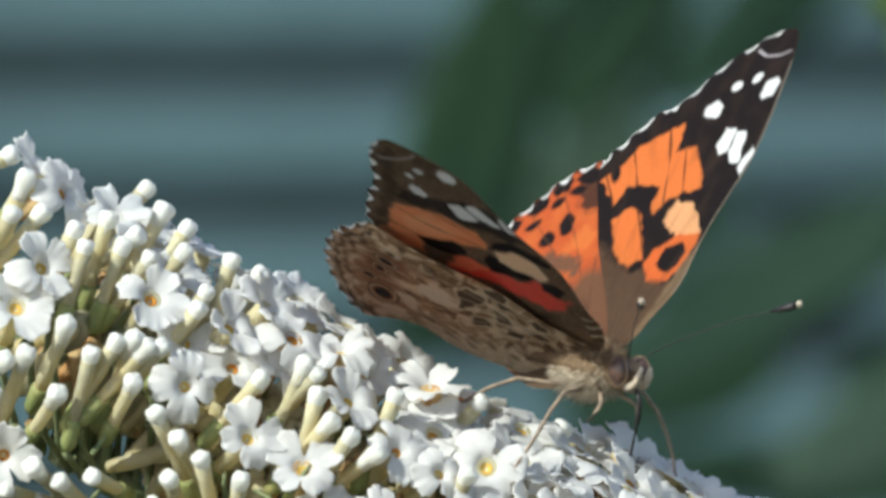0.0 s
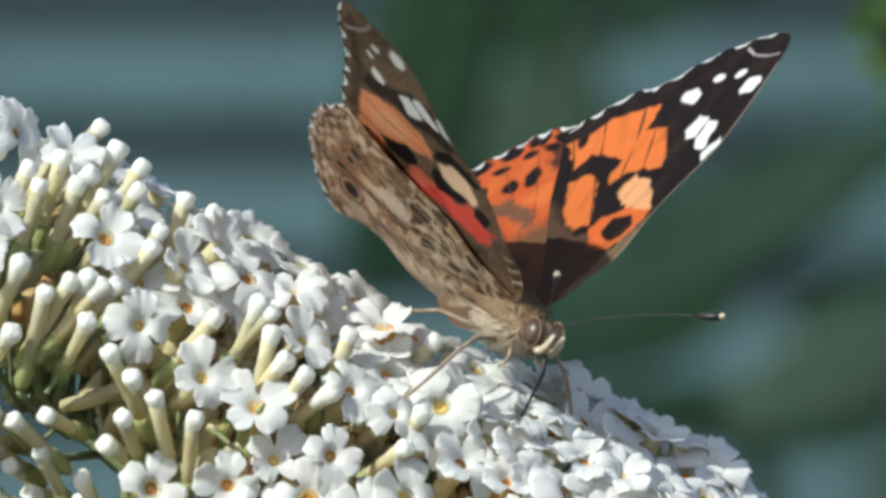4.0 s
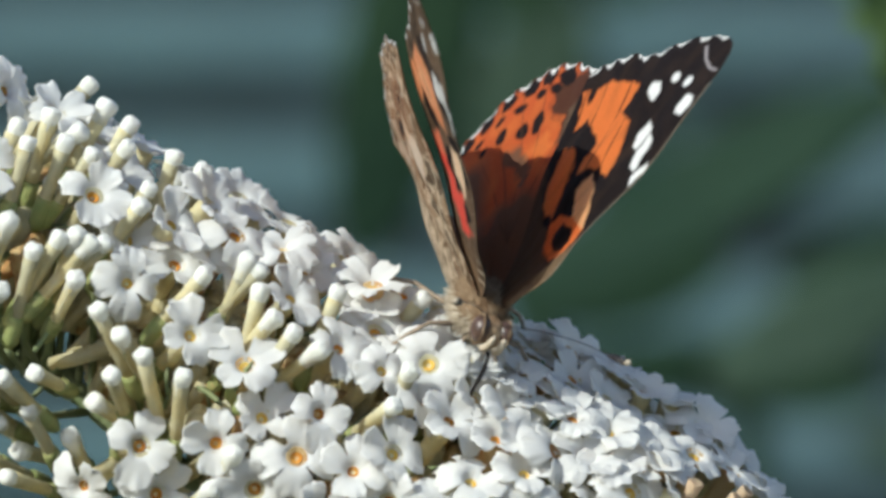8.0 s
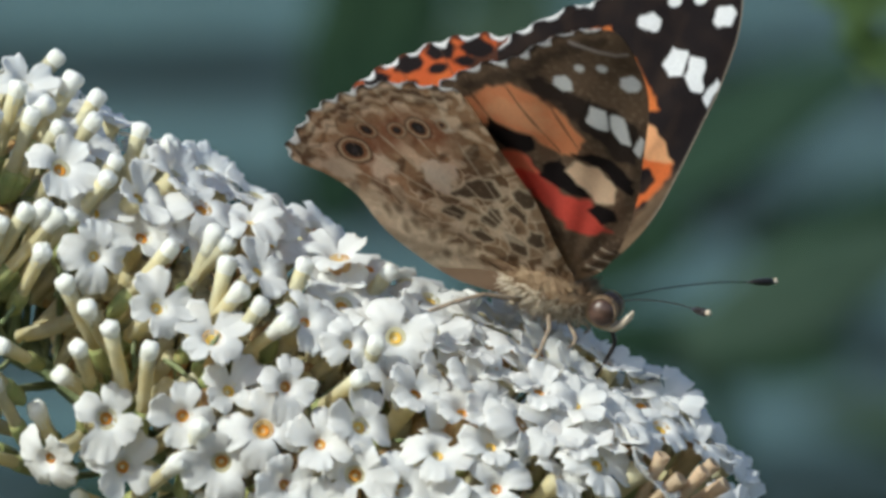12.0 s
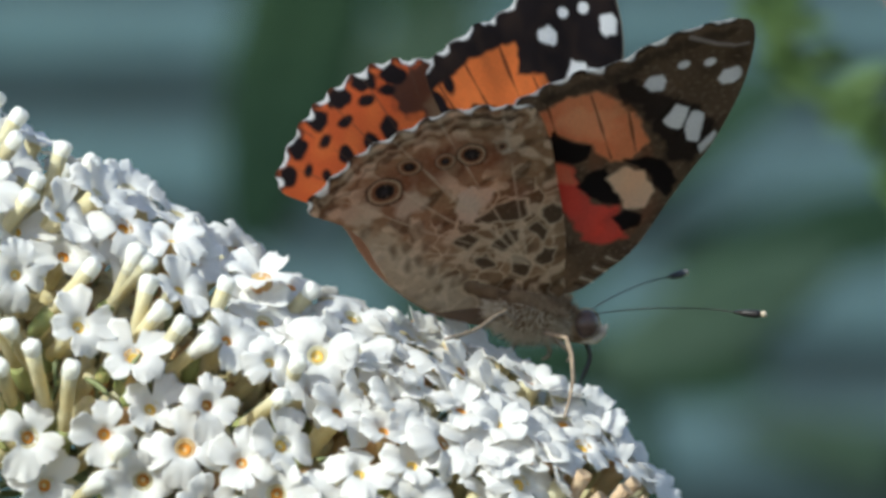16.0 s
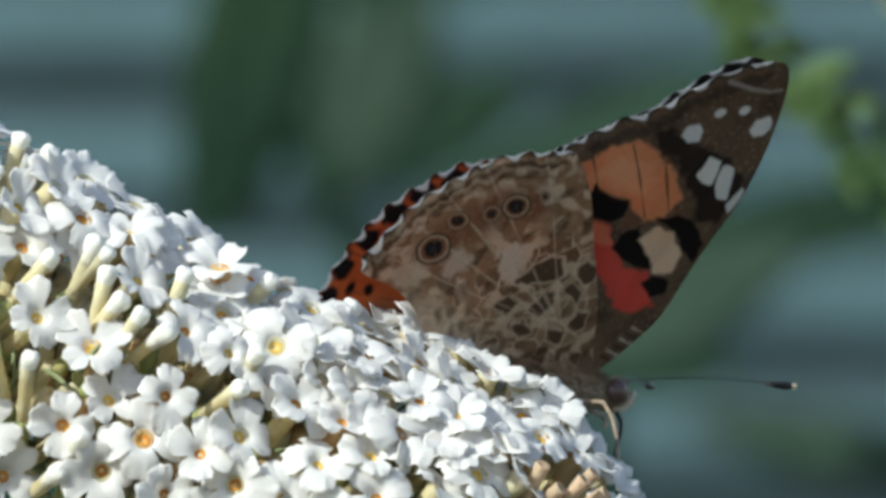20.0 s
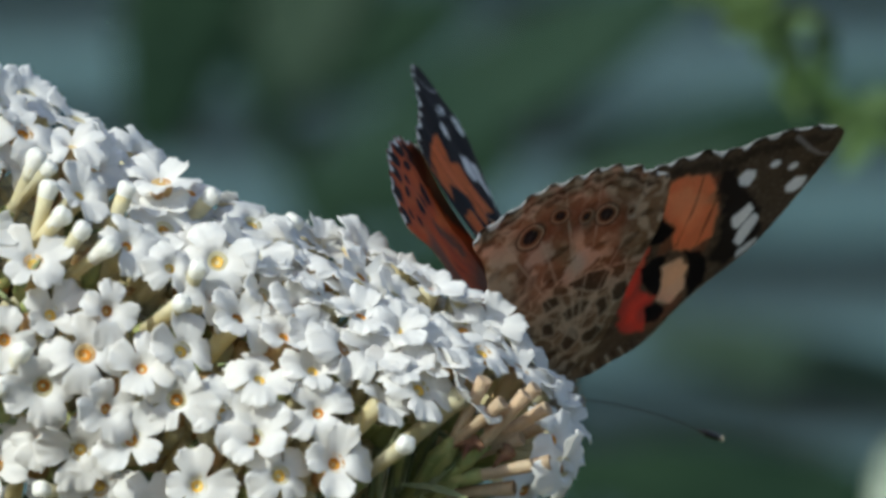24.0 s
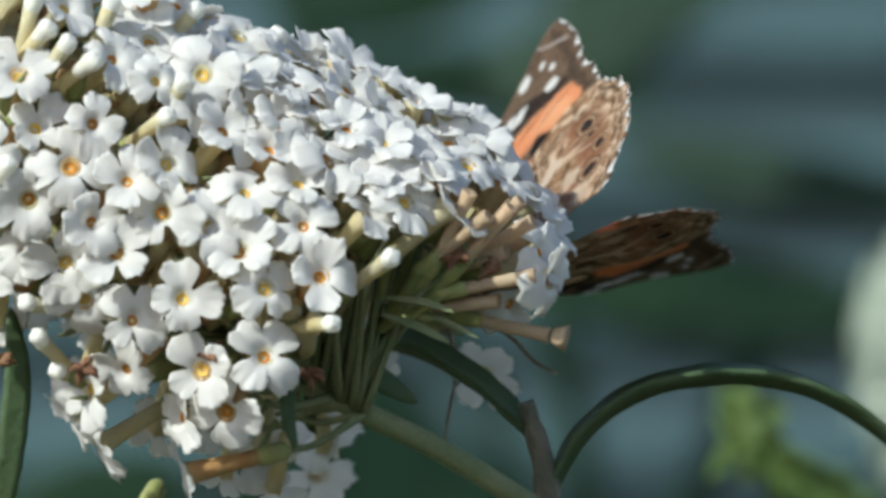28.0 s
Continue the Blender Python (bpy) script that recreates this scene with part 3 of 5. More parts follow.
# Narrow green bracts round the hub.
for i in range(20):
    a = radians(-35 + 120 * rng.random())
    long = rng.uniform(3.5, 7.5)
    o = hub + Vector((rng.uniform(-1, 3), rng.uniform(-6, 0), rng.uniform(-1, 2))) * MM
    d = Vector((math.cos(a), rng.uniform(-0.7, 0.1), math.sin(a))) * long * MM
    bm = bmesh.new()
    blade(bm, [o, o + d * 0.5 + Vector((0, -0.3, 0.3)) * MM, o + d], rng.uniform(0.25, 0.45) * MM, 0.12 * MM, (rng.gauss(0, 0.5), -1, 0.4), fold=0.3)
    bm.transform(INV)
    part("bract", bm, STALK if i % 3 else CALYX, head, "narrow green bract")
# Florets on the rim above them, turned away to the side.
for u, v, y, facing in ((24.2, -19.7, -9, (0.85, -0.5, -0.15)), (23.4, -17.0, -8, (0.8, -0.55, 0.25)), (24.6, -15.2, -1, (0.8, -0.25, 0.5)), (22.6, -12.2, 0, (0.7, -0.25, 0.65)), (20.4, -9.8, 0, (0.6, -0.3, 0.75)), (18.4, -8.4, 1, (0.5, -0.3, 0.8)), (21.8, -14.4, 4, (0.8, -0.1, 0.6))):
    add_floret(spot(u, v, y), Vector(facing).normalized())
# Withered brown remains.
for u, v, y in ((-17.5, -27.6, -15), (15.5, -17.6, -12), (-24.5, -27, 2), (2.5, -28, -10), (19, -18.6, -10), (-6.3, -26.5, -17)):
    bm = bmesh.new()
    p = spot(u, v, y)
    for k in range(7):
        d = Vector((rng.gauss(0, 1), rng.gauss(0, 1), rng.gauss(0, 1))).normalized() * rng.uniform(0.8, 2.0) * MM
        pipe(bm, bend([p, p + d * 0.5 + Vector((0, 0, 0.0003)), p + d], 2), [0.35 * MM, 0.5 * MM, 0.4 * MM, 0.25 * MM, 0.1 * MM], 5)
    bm.transform(INV)
    part("withered_floret", bm, DRY, head, "shrivelled brown floret")


# ---- sprigs beyond the flower ----
def sprig(name, label, stem, y, leaves, size, mat, seed, radius=0.0016):
    """A blurred leafy shoot that grows up from the ground."""
    r = random.Random(seed)
    ob = tagged(new(name), label, "shoot")
    pts = [spot(u, v, y) for u, v in stem]
    foot = pts[0].copy()
    foot.z = 0
    ob.location = foot
    inv = Matrix.Translation(-foot)
    line = bend(pts)
    bm = bmesh.new()
    pipe(bm, bend([foot, foot.lerp(pts[0], 0.5) + Vector((0.004, 0, 0)), pts[0]], 6) + line[1:], radius, 7)
    bm.transform(inv)
    part("stem", bm, mat, ob)
    for i in range(leaves):
        p = line[int((i + 0.5) / leaves * (len(line) - 1))]
        d = Vector((r.gauss(0, 1), r.gauss(0, 0.7), r.gauss(0.3, 0.8))).normalized() * size * r.uniform(0.6, 1.2) * MM
        bm = bmesh.new()
        blade(bm, [p, p + d * 0.5 + Vector((0, 0, 0.0012)), p + d], size * 0.22 * MM, 0.0003, (r.gauss(0, 0.4), -1, 0.5), fold=0.2)
        bm.transform(inv)
        part("leaf", bm, mat, ob)
    return ob


sprig("leafy_shoot", "fresh green leafy shoot, out of focus", [(80, -40), (70, -5), (56, 7), (46, 14), (41, 19), (35, 24), (32, 31), (29, 42)], 400, 60, 7.5, SHOOT_LEAF, 3)
sprig("leafy_shoot", "fresh green leafy shoot beside a pale bloom, out of focus", [(70, -60), (57, -46), (48, -39), (43, -36), (39, -31)], 340, 90, 5.5, FRESH_LEAF, 5)

flower = tagged(new("orange_flower"), "orange flower on a thin stem, out of focus", "flower")
base = spot(47.8, 29.8, 420)
flower.location = (base.x, base.y, 0)
bm = bmesh.new()
pipe(bm, bend([(0.05, 0, 0), (0.045, 0, base.z - 0.12), (0.03, 0, base.z - 0.03), (0, 0, base.z)]), 0.0018)
part("stem", bm, STALK, flower)
for k in range(9):
    a = 2 * math.pi * k / 9
    bm = bmesh.new()
    blade(bm, [(0, 0, base.z), (0.003 * math.cos(a), 0.002 * math.sin(a), base.z + 0.002), (0.006 * math.cos(a), 0.003 * math.sin(a), base.z + 0.001)], 0.0016, 0.0002, (0, -0.5, 1))
    part("petal", bm, ORANGE, flower)

pale = tagged(new("pale_flower_head"), "pale green-white flower head behind, out of focus", "flower")
base = spot(59.0, -27.5, 600)
pale.location = (base.x, base.y, 0)
bm = bmesh.new()
pipe(bm, [(0, 0, 0), (0.002, 0, base.z * 0.5), (0, 0, base.z)], 0.002)
part("stem", bm, STALK, pale)
bm = bmesh.new()
for _ in range(260):
    z = rng.uniform(-0.016, 0.018)
    a = rng.uniform(0, 6.28)
    r = 0.013 * math.sqrt(max(0.05, 1 - (z / 0.019) ** 2))
    d = Vector((math.cos(a), math.sin(a), 0.2))
    n0 = len(bm.verts)
    bm.from_mesh(COROLLAS[rng.randrange(len(COROLLAS))])
    bm.verts.ensure_lookup_table()
    bmesh.ops.transform(bm, matrix=aligned(Vector((0, 0, base.z + z)) + d * r, d, a), verts=bm.verts[n0:])
tagged(part("bloom", bm, PALE_GREEN, pale), kind="stuff")


# ---- butterfly ----
def smooth_loop(points, n=9):
    p = [np.array(q, float) for q in points]
    out = []
    for i in range(len(p)):
        a, b, c, d = p[i - 1], p[i], p[(i + 1) % len(p)], p[(i + 2) % len(p)]
        for k in range(n):
            t = k / n
            out.append(0.5 * (2 * b + (c - a) * t + (2 * a - 5 * b + 4 * c - d) * t * t + (3 * b - a - 3 * c + d) * t ** 3))
    return np.array(out)


def scalloped(points, first, last, deep, n=9):
    """The wing's outline with a scalloped outer margin between two of its corners."""
    loop = smooth_loop(points, n)
    centre = loop.mean(0)
    for i in range(first * n, last * n):
        t = (i - first * n) / n
        pull = deep * (0.5 - 0.5 * math.cos(2 * math.pi * t)) * min(1, t, (last - first) - t + 0.3)
        way = centre - loop[i]
        loop[i] += way / np.linalg.norm(way) * pull
    return loop


def to_loop(p, loop):
    """Distance to the outline, nearest point, place along it, and which points lie inside."""
    a, b = loop, np.roll(loop, -1, 0)
    best = np.full(len(p), 1e9)
    near, where = p.copy(), np.zeros(len(p))
    inside = np.zeros(len(p), bool)
    for i in range(len(a)):
        d = b[i] - a[i]
        t = np.clip(((p - a[i]) @ d) / (d @ d), 0, 1)
        q = a[i] + t[:, None] * d
        e = np.hypot(*(p - q).T)
        m = e < best
        best[m], near[m], where[m] = e[m], q[m], i + t[m]
        hit = ((a[i][1] > p[:, 1]) != (b[i][1] > p[:, 1])) & (p[:, 0] < d[0] * (p[:, 1] - a[i][1]) / (d[1] if d[1] else 1e-9) + a[i][0])
        inside ^= hit
    return best, near, where, inside


def grain(p, scale, seed=0):
    return np.array([noise.noise((x * scale, y * scale, seed)) for x, y in p])


class Paint:
    """Pigment laid on points of a wing, in the wing's own millimetres."""

    def __init__(self, p, colour, seed):
        self.p, self.seed = p, seed
        self.c = np.tile(np.array(colour, float), (len(p), 1))
        self.n1, self.n2 = grain(p, 1.1, seed), grain(p, 0.45, seed + 5)

    def lay(self, mask, colour, amount=1.0):
        k = np.clip(mask, 0, 1)[:, None] * amount
        self.c = self.c * (1 - k) + np.array(colour) * k

    def oval(self, x, y, rx, ry, colour, turn=0.0, rough=0.25, soft=0.25, amount=1.0):
        c, s = math.cos(radians(turn)), math.sin(radians(turn))
        dx, dy = self.p[:, 0] - x, self.p[:, 1] - y
        a, b = (dx * c + dy * s) / rx, (-dx * s + dy * c) / ry
        r = np.sqrt(a * a + b * b) + rough * self.n1
        self.lay((1 - r) * min(rx, ry) / soft + 0.5, colour, amount)

    def area(self, corners, colour, soft=0.25, rough=0.5, amount=1.0):
        d, _, _, inside = to_loop(self.p, np.array(corners, float))
        self.lay((np.where(inside, d, -d) + rough * self.n1) / soft + 0.5, colour, amount)

    def line(self, x0, y0, x1, y1, width, colour, amount=1.0, wave=0.25):
        a, d = np.array((x0, y0)), np.array((x1 - x0, y1 - y0))
        t = np.clip(((self.p - a) @ d) / (d @ d), 0, 1)
        e = np.hypot(*(self.p - a - t[:, None] * d).T) + wave * self.n2
        self.lay((width - np.abs(e)) / 0.12 + 0.5, colour, amount)

    def cells(self, seeds, line, colours, rng, mask, lines=0.22, pull=1.0):
        """Irregular cells of mixed colours with pale lines between them."""
        q = self.p + 0.5 * np.stack([self.n1, self.n2], 1)
        d = np.stack([np.hypot((q[:, 0] - x) * pull, q[:, 1] - y) for x, y in seeds], 1)
        order = np.sort(d, 1)
        pick = d.argmin(1)
        shade = np.array([colours[rng.randrange(len(colours))] for _ in seeds])
        k = np.clip(mask, 0, 1)[:, None]
        self.c = self.c * (1 - k) + shade[pick] * k
        self.lay(((lines - (order[:, 1] - order[:, 0])) / 0.18 + 0.5) * mask, line)


ORANGE_C, DEEP_ORANGE = (0.75, 0.20, 0.05), (0.60, 0.115, 0.032)
PALE_ORANGE, WHITE_C, INK = (0.80, 0.40, 0.19), (0.86, 0.85, 0.84), (0.014, 0.009, 0.009)
RED_C, UMBER, TAN, CREAM, SAND = (0.76, 0.10, 0.07), (0.070, 0.037, 0.021), (0.34, 0.205, 0.115), (0.82, 0.68, 0.52), (0.57, 0.41, 0.27)
FORE = scalloped([(0.5, -2.5), (2.5, -5.0), (5.6, -6.0), (10, -6.1), (14.5, -5.5), (18.5, -4.7), (22.4, -3.9), (27.4, -2.4), (31.4, -0.1), (33.8, 2.2), (33.5, 4.0), (32.0, 5.6), (29.4, 7.3),
                  (26.4, 8.7), (23.6, 9.9), (21.2, 11.8), (18.4, 13.4), (16.2, 14.5), (14.0, 14.4), (11.5, 11.6), (8.8, 8), (5.5, 3.4), (2.5, -0.5)], 10, 18, 0.34)
HIND = scalloped([(14.9, 15.3), (13.7, 17.3), (12.3, 19.3), (10.2, 21), (7.9, 22.3), (5.6, 23.2), (3.2, 23.9), (0.8, 24.2), (-1.8, 24.1), (-4.7, 23.8), (-5.7, 22.5), (-4.9, 19), (-4.9, 16), (-5.7, 13.5),
                  (-6.5, 10.5), (-6.5, 7), (-5.7, 3.2), (-3, -1.5), (1.5, -3.8), (4, -1.5), (7.5, 2.5), (10.5, 7), (13.4, 11.5)], 0, 10, 0.42)


BARS = ([(21.2, 1.6), (23.2, 1.8), (23.5, 0.4), (21.4, -0.7), (20.8, 0.4)], [(21.3, -0.9), (23.3, 0.1), (23.8, -1.3), (21.0, -3.0), (20.5, -2.0)], [(20.7, -3.2), (22.9, -3.2), (22.6, -3.8), (20.0, -4.1)])


def fringe(ink, edge, where, first, last, n=9):
    """White and dark dashes along the outer margin."""
    t = where / n - first
    on = (t > 0) & (t < last - first)
    dash = np.cos(2 * np.pi * t)
    ink.lay(np.where(on, (0.55 - edge + 0.4 * ink.n1) / 0.3, 0), INK, 0.85)
    ink.lay(np.where(on, (0.25 - 0.22 * dash * (1 + 1.6 * ink.n2) - edge + 0.35 * ink.n1) / 0.2, 0), (0.86, 0.84, 0.82), 0.92)


def veins(ink, root, tips, colour, width, amount):
    for x, y in tips:
        ink.line(*root, x, y, width, colour, amount, 0.18)


def white_marks(k, colour, swell):
    """The white bars and spots towards the forewing's tip."""
    for bar in BARS:
        k.area(bar, colour, 0.15, 0.18)
    k.area([(23.0, 5.6), (24.0, 5.9), (24.9, 5.0), (24.7, 4.1), (23.7, 3.8), (23.0, 4.6)], colour, 0.2, 0.25)
    k.oval(26.85, 4.15, 0.62 * swell, 0.5 * swell, colour, -30, 0.18, 0.15)
    k.oval(28.4, 2.4, 0.64 * swell, 0.52 * swell, colour, -30, 0.18, 0.15)
    k.area([(27.2, 0.4), (28.4, 0.6), (29.3, -0.2), (29.0, -1.2), (27.7, -1.3), (27.0, -0.6)], colour, 0.2, 0.25)


def fore_upper(p, edge, where):
    k = Paint(p, INK, 1)
    k.lay(k.n2 * 1.5, (0.030, 0.018, 0.014), 0.7)
    k.area([(4.5, -6.6), (9.5, -6.6), (9.2, -4.6), (8.0, -2.0), (9.2, 0.4), (7.6, 3.2), (8.6, 7.2), (4, 6), (-2, -2), (1, -6.6)], (0.105, 0.058, 0.034), 0.9, 0.8)
    k.area([(13.4, 13.2), (16.6, 11.6), (17.3, 11.5), (20.5, 8.8), (21.7, 7.5), (20.4, 6.6), (18.9, 6.2), (20.4, 3.9), (18.3, 0.4), (17.6, -1.0), (16.9, -0.2), (16.3, 1.3), (13.3, 2.9), (13.5, 4.0), (15.7, 4.9),
            (15.2, 6.8), (14.1, 9.1), (12.2, 9.6)], ORANGE_C, 0.3, 0.3)
    k.area([(10.9, 8.2), (12.9, 6.3), (12.8, 4.8), (11.2, 2.8), (9.3, 0.5), (8.0, 1.8), (8.3, 4.4)], ORANGE_C, 0.3, 0.3)
    k.area([(13.1, 1.0), (15.4, 1.1), (15.9, -1.2), (15.2, -3.0), (13.9, -4.7), (12.6, -3.5), (12.6, -0.8)], PALE_ORANGE, 0.25, 0.3)
    k.area([(9.0, 0.3), (10.8, -0.2), (12.8, -2.3), (13.9, -4.6), (12.6, -5.3), (11.2, -5.2), (8.6, -4.2), (7.9, -1.6)], (0.72, 0.16, 0.04), 0.3, 0.35)
    k.area([(9.6, -1.4), (11.3, -1.5), (12.4, -3.2), (12.0, -4.3), (10.3, -4.2), (9.3, -3.0)], INK, 0.2, 0.25)
    k.oval(8.4, 1.1, 1.0, 0.55, INK, -50, 0.3)
    k.oval(14.6, 12.0, 0.9, 0.6, INK, 40, 0.3)
    k.lay((8.5 - np.hypot(p[:, 0], p[:, 1] + 1) + 1.5 * k.n1) / 4.0, (0.135, 0.078, 0.046), 0.75)
    k.lay((-4.7 - p[:, 1] + 0.2 * k.n1) / 0.5 * np.clip((14 - p[:, 0]) / 4, 0, 1), (0.26, 0.17, 0.10), 0.8)
    streak = grain(np.stack([np.arctan2(p[:, 1] + 3, p[:, 0] + 4) * 16, np.hypot(p[:, 0], p[:, 1]) * 0.22], 1), 1.0, 21)
    k.lay(streak * 1.6 - 0.1, (0.07, 0.040, 0.024), 0.35)
    for x0, y0, x1, y1 in ((17.1, 11.3, 9.4, 0.5), (20.5, 8.8, 14.4, 2.4), (19.6, 4.8, 16.2, 1.2), (14.1, 13.1, 12.1, 9.6)):
        k.line(x0, y0, x1, y1, 0.09, INK, 0.85, 0.12)
    white_marks(k, WHITE_C, 1.0)
    for (x0, y0), (x1, y1) in zip([(20.6, 2.0), (20.4, -0.8), (20.0, -3.1)], [(23.9, 2.1), (24.0, 0.2), (23.6, -2.6)]):
        k.line(x0, y0, x1, y1, 0.08, INK, 0.8, 0.05)
    for (x0, y0), (x1, y1) in zip([(30.6, 5.1), (30.6, 3.4), (31.2, 1.9)], [(30.5, 3.7), (31.1, 2.1), (32.0, 1.0)]):
        k.line(x0, y0, x1, y1, 0.13, (0.55, 0.50, 0.52), 0.8, 0.1)
    fringe(k, edge, where, 10, 18)
    k.lay((0.16 - edge) / 0.1 * (p[:, 1] < 0) * (p[:, 0] > 8), (0.45, 0.36, 0.28), 0.7)
    return k.c


def fore_under(p, edge, where):
    k = Paint(p, (0.165, 0.105, 0.066), 2)
    k.lay(k.n2 * 2.0, (0.085, 0.052, 0.034), 0.7)
    k.lay(grain(p, 2.4, 3) * 2.2 - 0.3, (0.33, 0.23, 0.15), 0.5)
    k.area([(14.5, 14), (16.4, 11.4), (18.0, 10.9), (20.4, 8.9), (21.0, 5.5), (20.0, 3.2), (18.7, 1.1), (16.4, 0.8), (15.0, 2.1), (15.2, 4.1), (15.6, 5.3), (14.6, 8.9), (12.0, 9.8), (12.6, 12.4)], (0.78, 0.32, 0.15), 0.4, 0.4)
    k.area([(15.2, 10), (18.4, 9.4), (19.4, 6.0), (17.4, 3.2), (16.2, 5.6)], (0.84, 0.46, 0.25), 1.4, 0.8, 0.7)
    k.area([(9.8, 8.6), (12.4, 6.0), (12.9, 4.8), (11.3, 2.6), (10.6, 0.3), (11.7, -1.8), (10.2, -3.4), (9.4, -4.7), (7.5, -3.2), (7.2, -1.3), (8.6, 1.6)], RED_C, 0.4, 0.4)
    k.area([(10.2, 8.4), (12.4, 6.2), (12.7, 4.9), (11.6, 3.4), (10.2, 5.4)], (0.78, 0.26, 0.14), 0.6, 0.3, 0.8)
    k.area([(21.4, 8.0), (20.6, 5.6), (20.9, 3.6), (19.6, 1.2), (19.0, -0.8), (17.4, -2.2), (19.0, -4.2), (23.2, -3.4), (24.0, 0.6), (23.4, 4.0), (22.6, 8.6)], (0.032, 0.021, 0.017), 0.7, 0.7, 0.95)
    k.area([(14.9, 9.2), (14.9, 6.9), (15.8, 5.1), (14.2, 4.4), (13.1, 4.9), (12.4, 6.8), (13.2, 8.8)], INK, 0.25, 0.35)
    k.area([(11.4, 3.0), (12.9, 3.1), (14.4, 2.1), (13.2, 0.4), (13.1, -1.4), (11.8, -1.7), (11.0, 0.3)], INK, 0.25, 0.3)
    k.area([(15.8, 1.3), (17.4, -0.2), (17.6, -2.4), (16.4, -4.6), (14.6, -5.1), (15.0, -3.1), (15.9, -1.3)], INK, 0.25, 0.3)
    k.area([(13.2, 1.3), (15.3, 0.7), (15.7, -1.3), (14.6, -3.5), (12.8, -3.9), (11.7, -2.6), (12.6, -1.0)], (0.80, 0.60, 0.41), 0.3, 0.3)
    k.area([(10.4, -2.1), (11.7, -2.6), (12.2, -4.2), (11.0, -4.9), (9.8, -3.8)], INK, 0.2, 0.2)
    k.lay((5.6 - np.hypot(p[:, 0], p[:, 1] + 1) + k.n1) / 2.0, TAN, 0.6)
    for x0, y0, x1, y1 in ((19.8, 9.0, 15.3, 2.4), (16.8, 11.6, 14.6, 8.4), (20.2, 4.8, 17.2, 1.2)):
        k.line(x0, y0, x1, y1, 0.09, UMBER, 0.8, 0.12)
    white_marks(k, (0.74, 0.72, 0.69), 0.9)
    for (x0, y0), (x1, y1) in zip([(20.6, 2.0), (20.4, -0.8), (20.0, -3.1)], [(23.9, 2.1), (24.0, 0.2), (23.6, -2.6)]):
        k.line(x0, y0, x1, y1, 0.08, INK, 0.8, 0.05)
    k.lay((0.8 - np.abs(edge - 1.6 + 0.4 * k.n1)) / 0.5 * (p[:, 0] > 17) * (p[:, 1] > 3), (0.045, 0.030, 0.022), 0.6)
    for (x0, y0), (x1, y1) in zip([(29.6, 5.8), (30.3, 3.6), (31.0, 1.9)], [(30.3, 3.8), (31.0, 2.1), (31.9, 1.0)]):
        k.line(x0, y0, x1, y1, 0.2, (0.48, 0.41, 0.38), 0.75)
    for i in range(9):
        k.line(3.0 + i * 0.75, -4.2 - 0.1 * i, 3.2 + i * 0.75, -6.2, 0.10, CREAM if i % 2 else UMBER, 0.8)
    fringe(k, edge, where, 10, 18)
    return k.c


def hind_upper(p, edge, where):
    k = Paint(p, DEEP_ORANGE, 3)
    k.lay((k.n2 + 0.2) * 1.5, ORANGE_C, 0.45)
    far_out = np.hypot(p[:, 0], p[:, 1] + 2)
    k.lay((13.4 - far_out + 1.2 * k.n2) / 3.0, (0.15, 0.085, 0.05), 0.9)
    k.area([(1.0, 15.6), (1.4, 16.9), (3.4, 15.8), (4.4, 13.4), (5.0, 10.6), (3.4, 10.2), (2.6, 13.4)], (0.13, 0.085, 0.055), 0.7, 0.6, 0.85)
    k.area([(4.2, 14.4), (7.4, 14.6), (8.0, 12.0), (5.8, 11.6)], ORANGE_C, 0.8, 0.5, 0.8)
    k.lay((-1.2 - p[:, 0] + 0.10 * (p[:, 1] - 10)) / 2.0 * np.clip((19.5 - p[:, 1]) / 2.5, 0, 1), (0.17, 0.115, 0.075), 0.85)
    k.area([(9.0, 8), (8.4, 12), (9.4, 14.4), (8.0, 15.8), (8.4, 17.6), (10.6, 18.8), (12.6, 17.4), (16, 16), (16, 8)], (0.050, 0.028, 0.020), 0.6, 0.6, 0.92)
    k.area([(8.6, 9), (8.6, 11.8), (10.4, 14.6), (13.4, 14.4), (12, 9)], (0.17, 0.115, 0.075), 0.8, 0.4, 0.85)
    for x, y, r in ((6.1, 16.6, 0.95), (3.9, 17.5, 0.78), (1.1, 19.0, 0.75), (-1.7, 19.6, 0.5)):
        k.oval(x, y, r * 1.15, r, INK, 20, 0.25)
    for x, y, r, turn in ((6.8, 19.8, 0.85, -35), (3.8, 20.5, 0.8, -25), (0.9, 21.3, 0.75, -10), (-2.4, 21.3, 0.65, 10), (9.0, 18.5, 0.9, -45)):
        k.oval(x, y, r * 1.15, r * 0.62, INK, turn, 0.25)
    for x, y, r, turn in ((10.7, 18.8, 1.1, -50), (8.2, 20.9, 1.1, -40), (5.4, 22.0, 1.05, -28), (2.2, 22.8, 1.0, -15), (-1.2, 23.1, 0.95, 0), (-4.2, 22.6, 0.9, 10)):
        k.oval(x, y, r * 1.2, r * 0.9, INK, turn, 0.3)
    veins(k, (2, 4), [(12.5, 18), (8.5, 21.5), (4.5, 23), (0.5, 23.6), (-3.2, 23)], (0.10, 0.05, 0.03), 0.07, 0.6)
    fringe(k, edge, where, 0, 10)
    return k.c


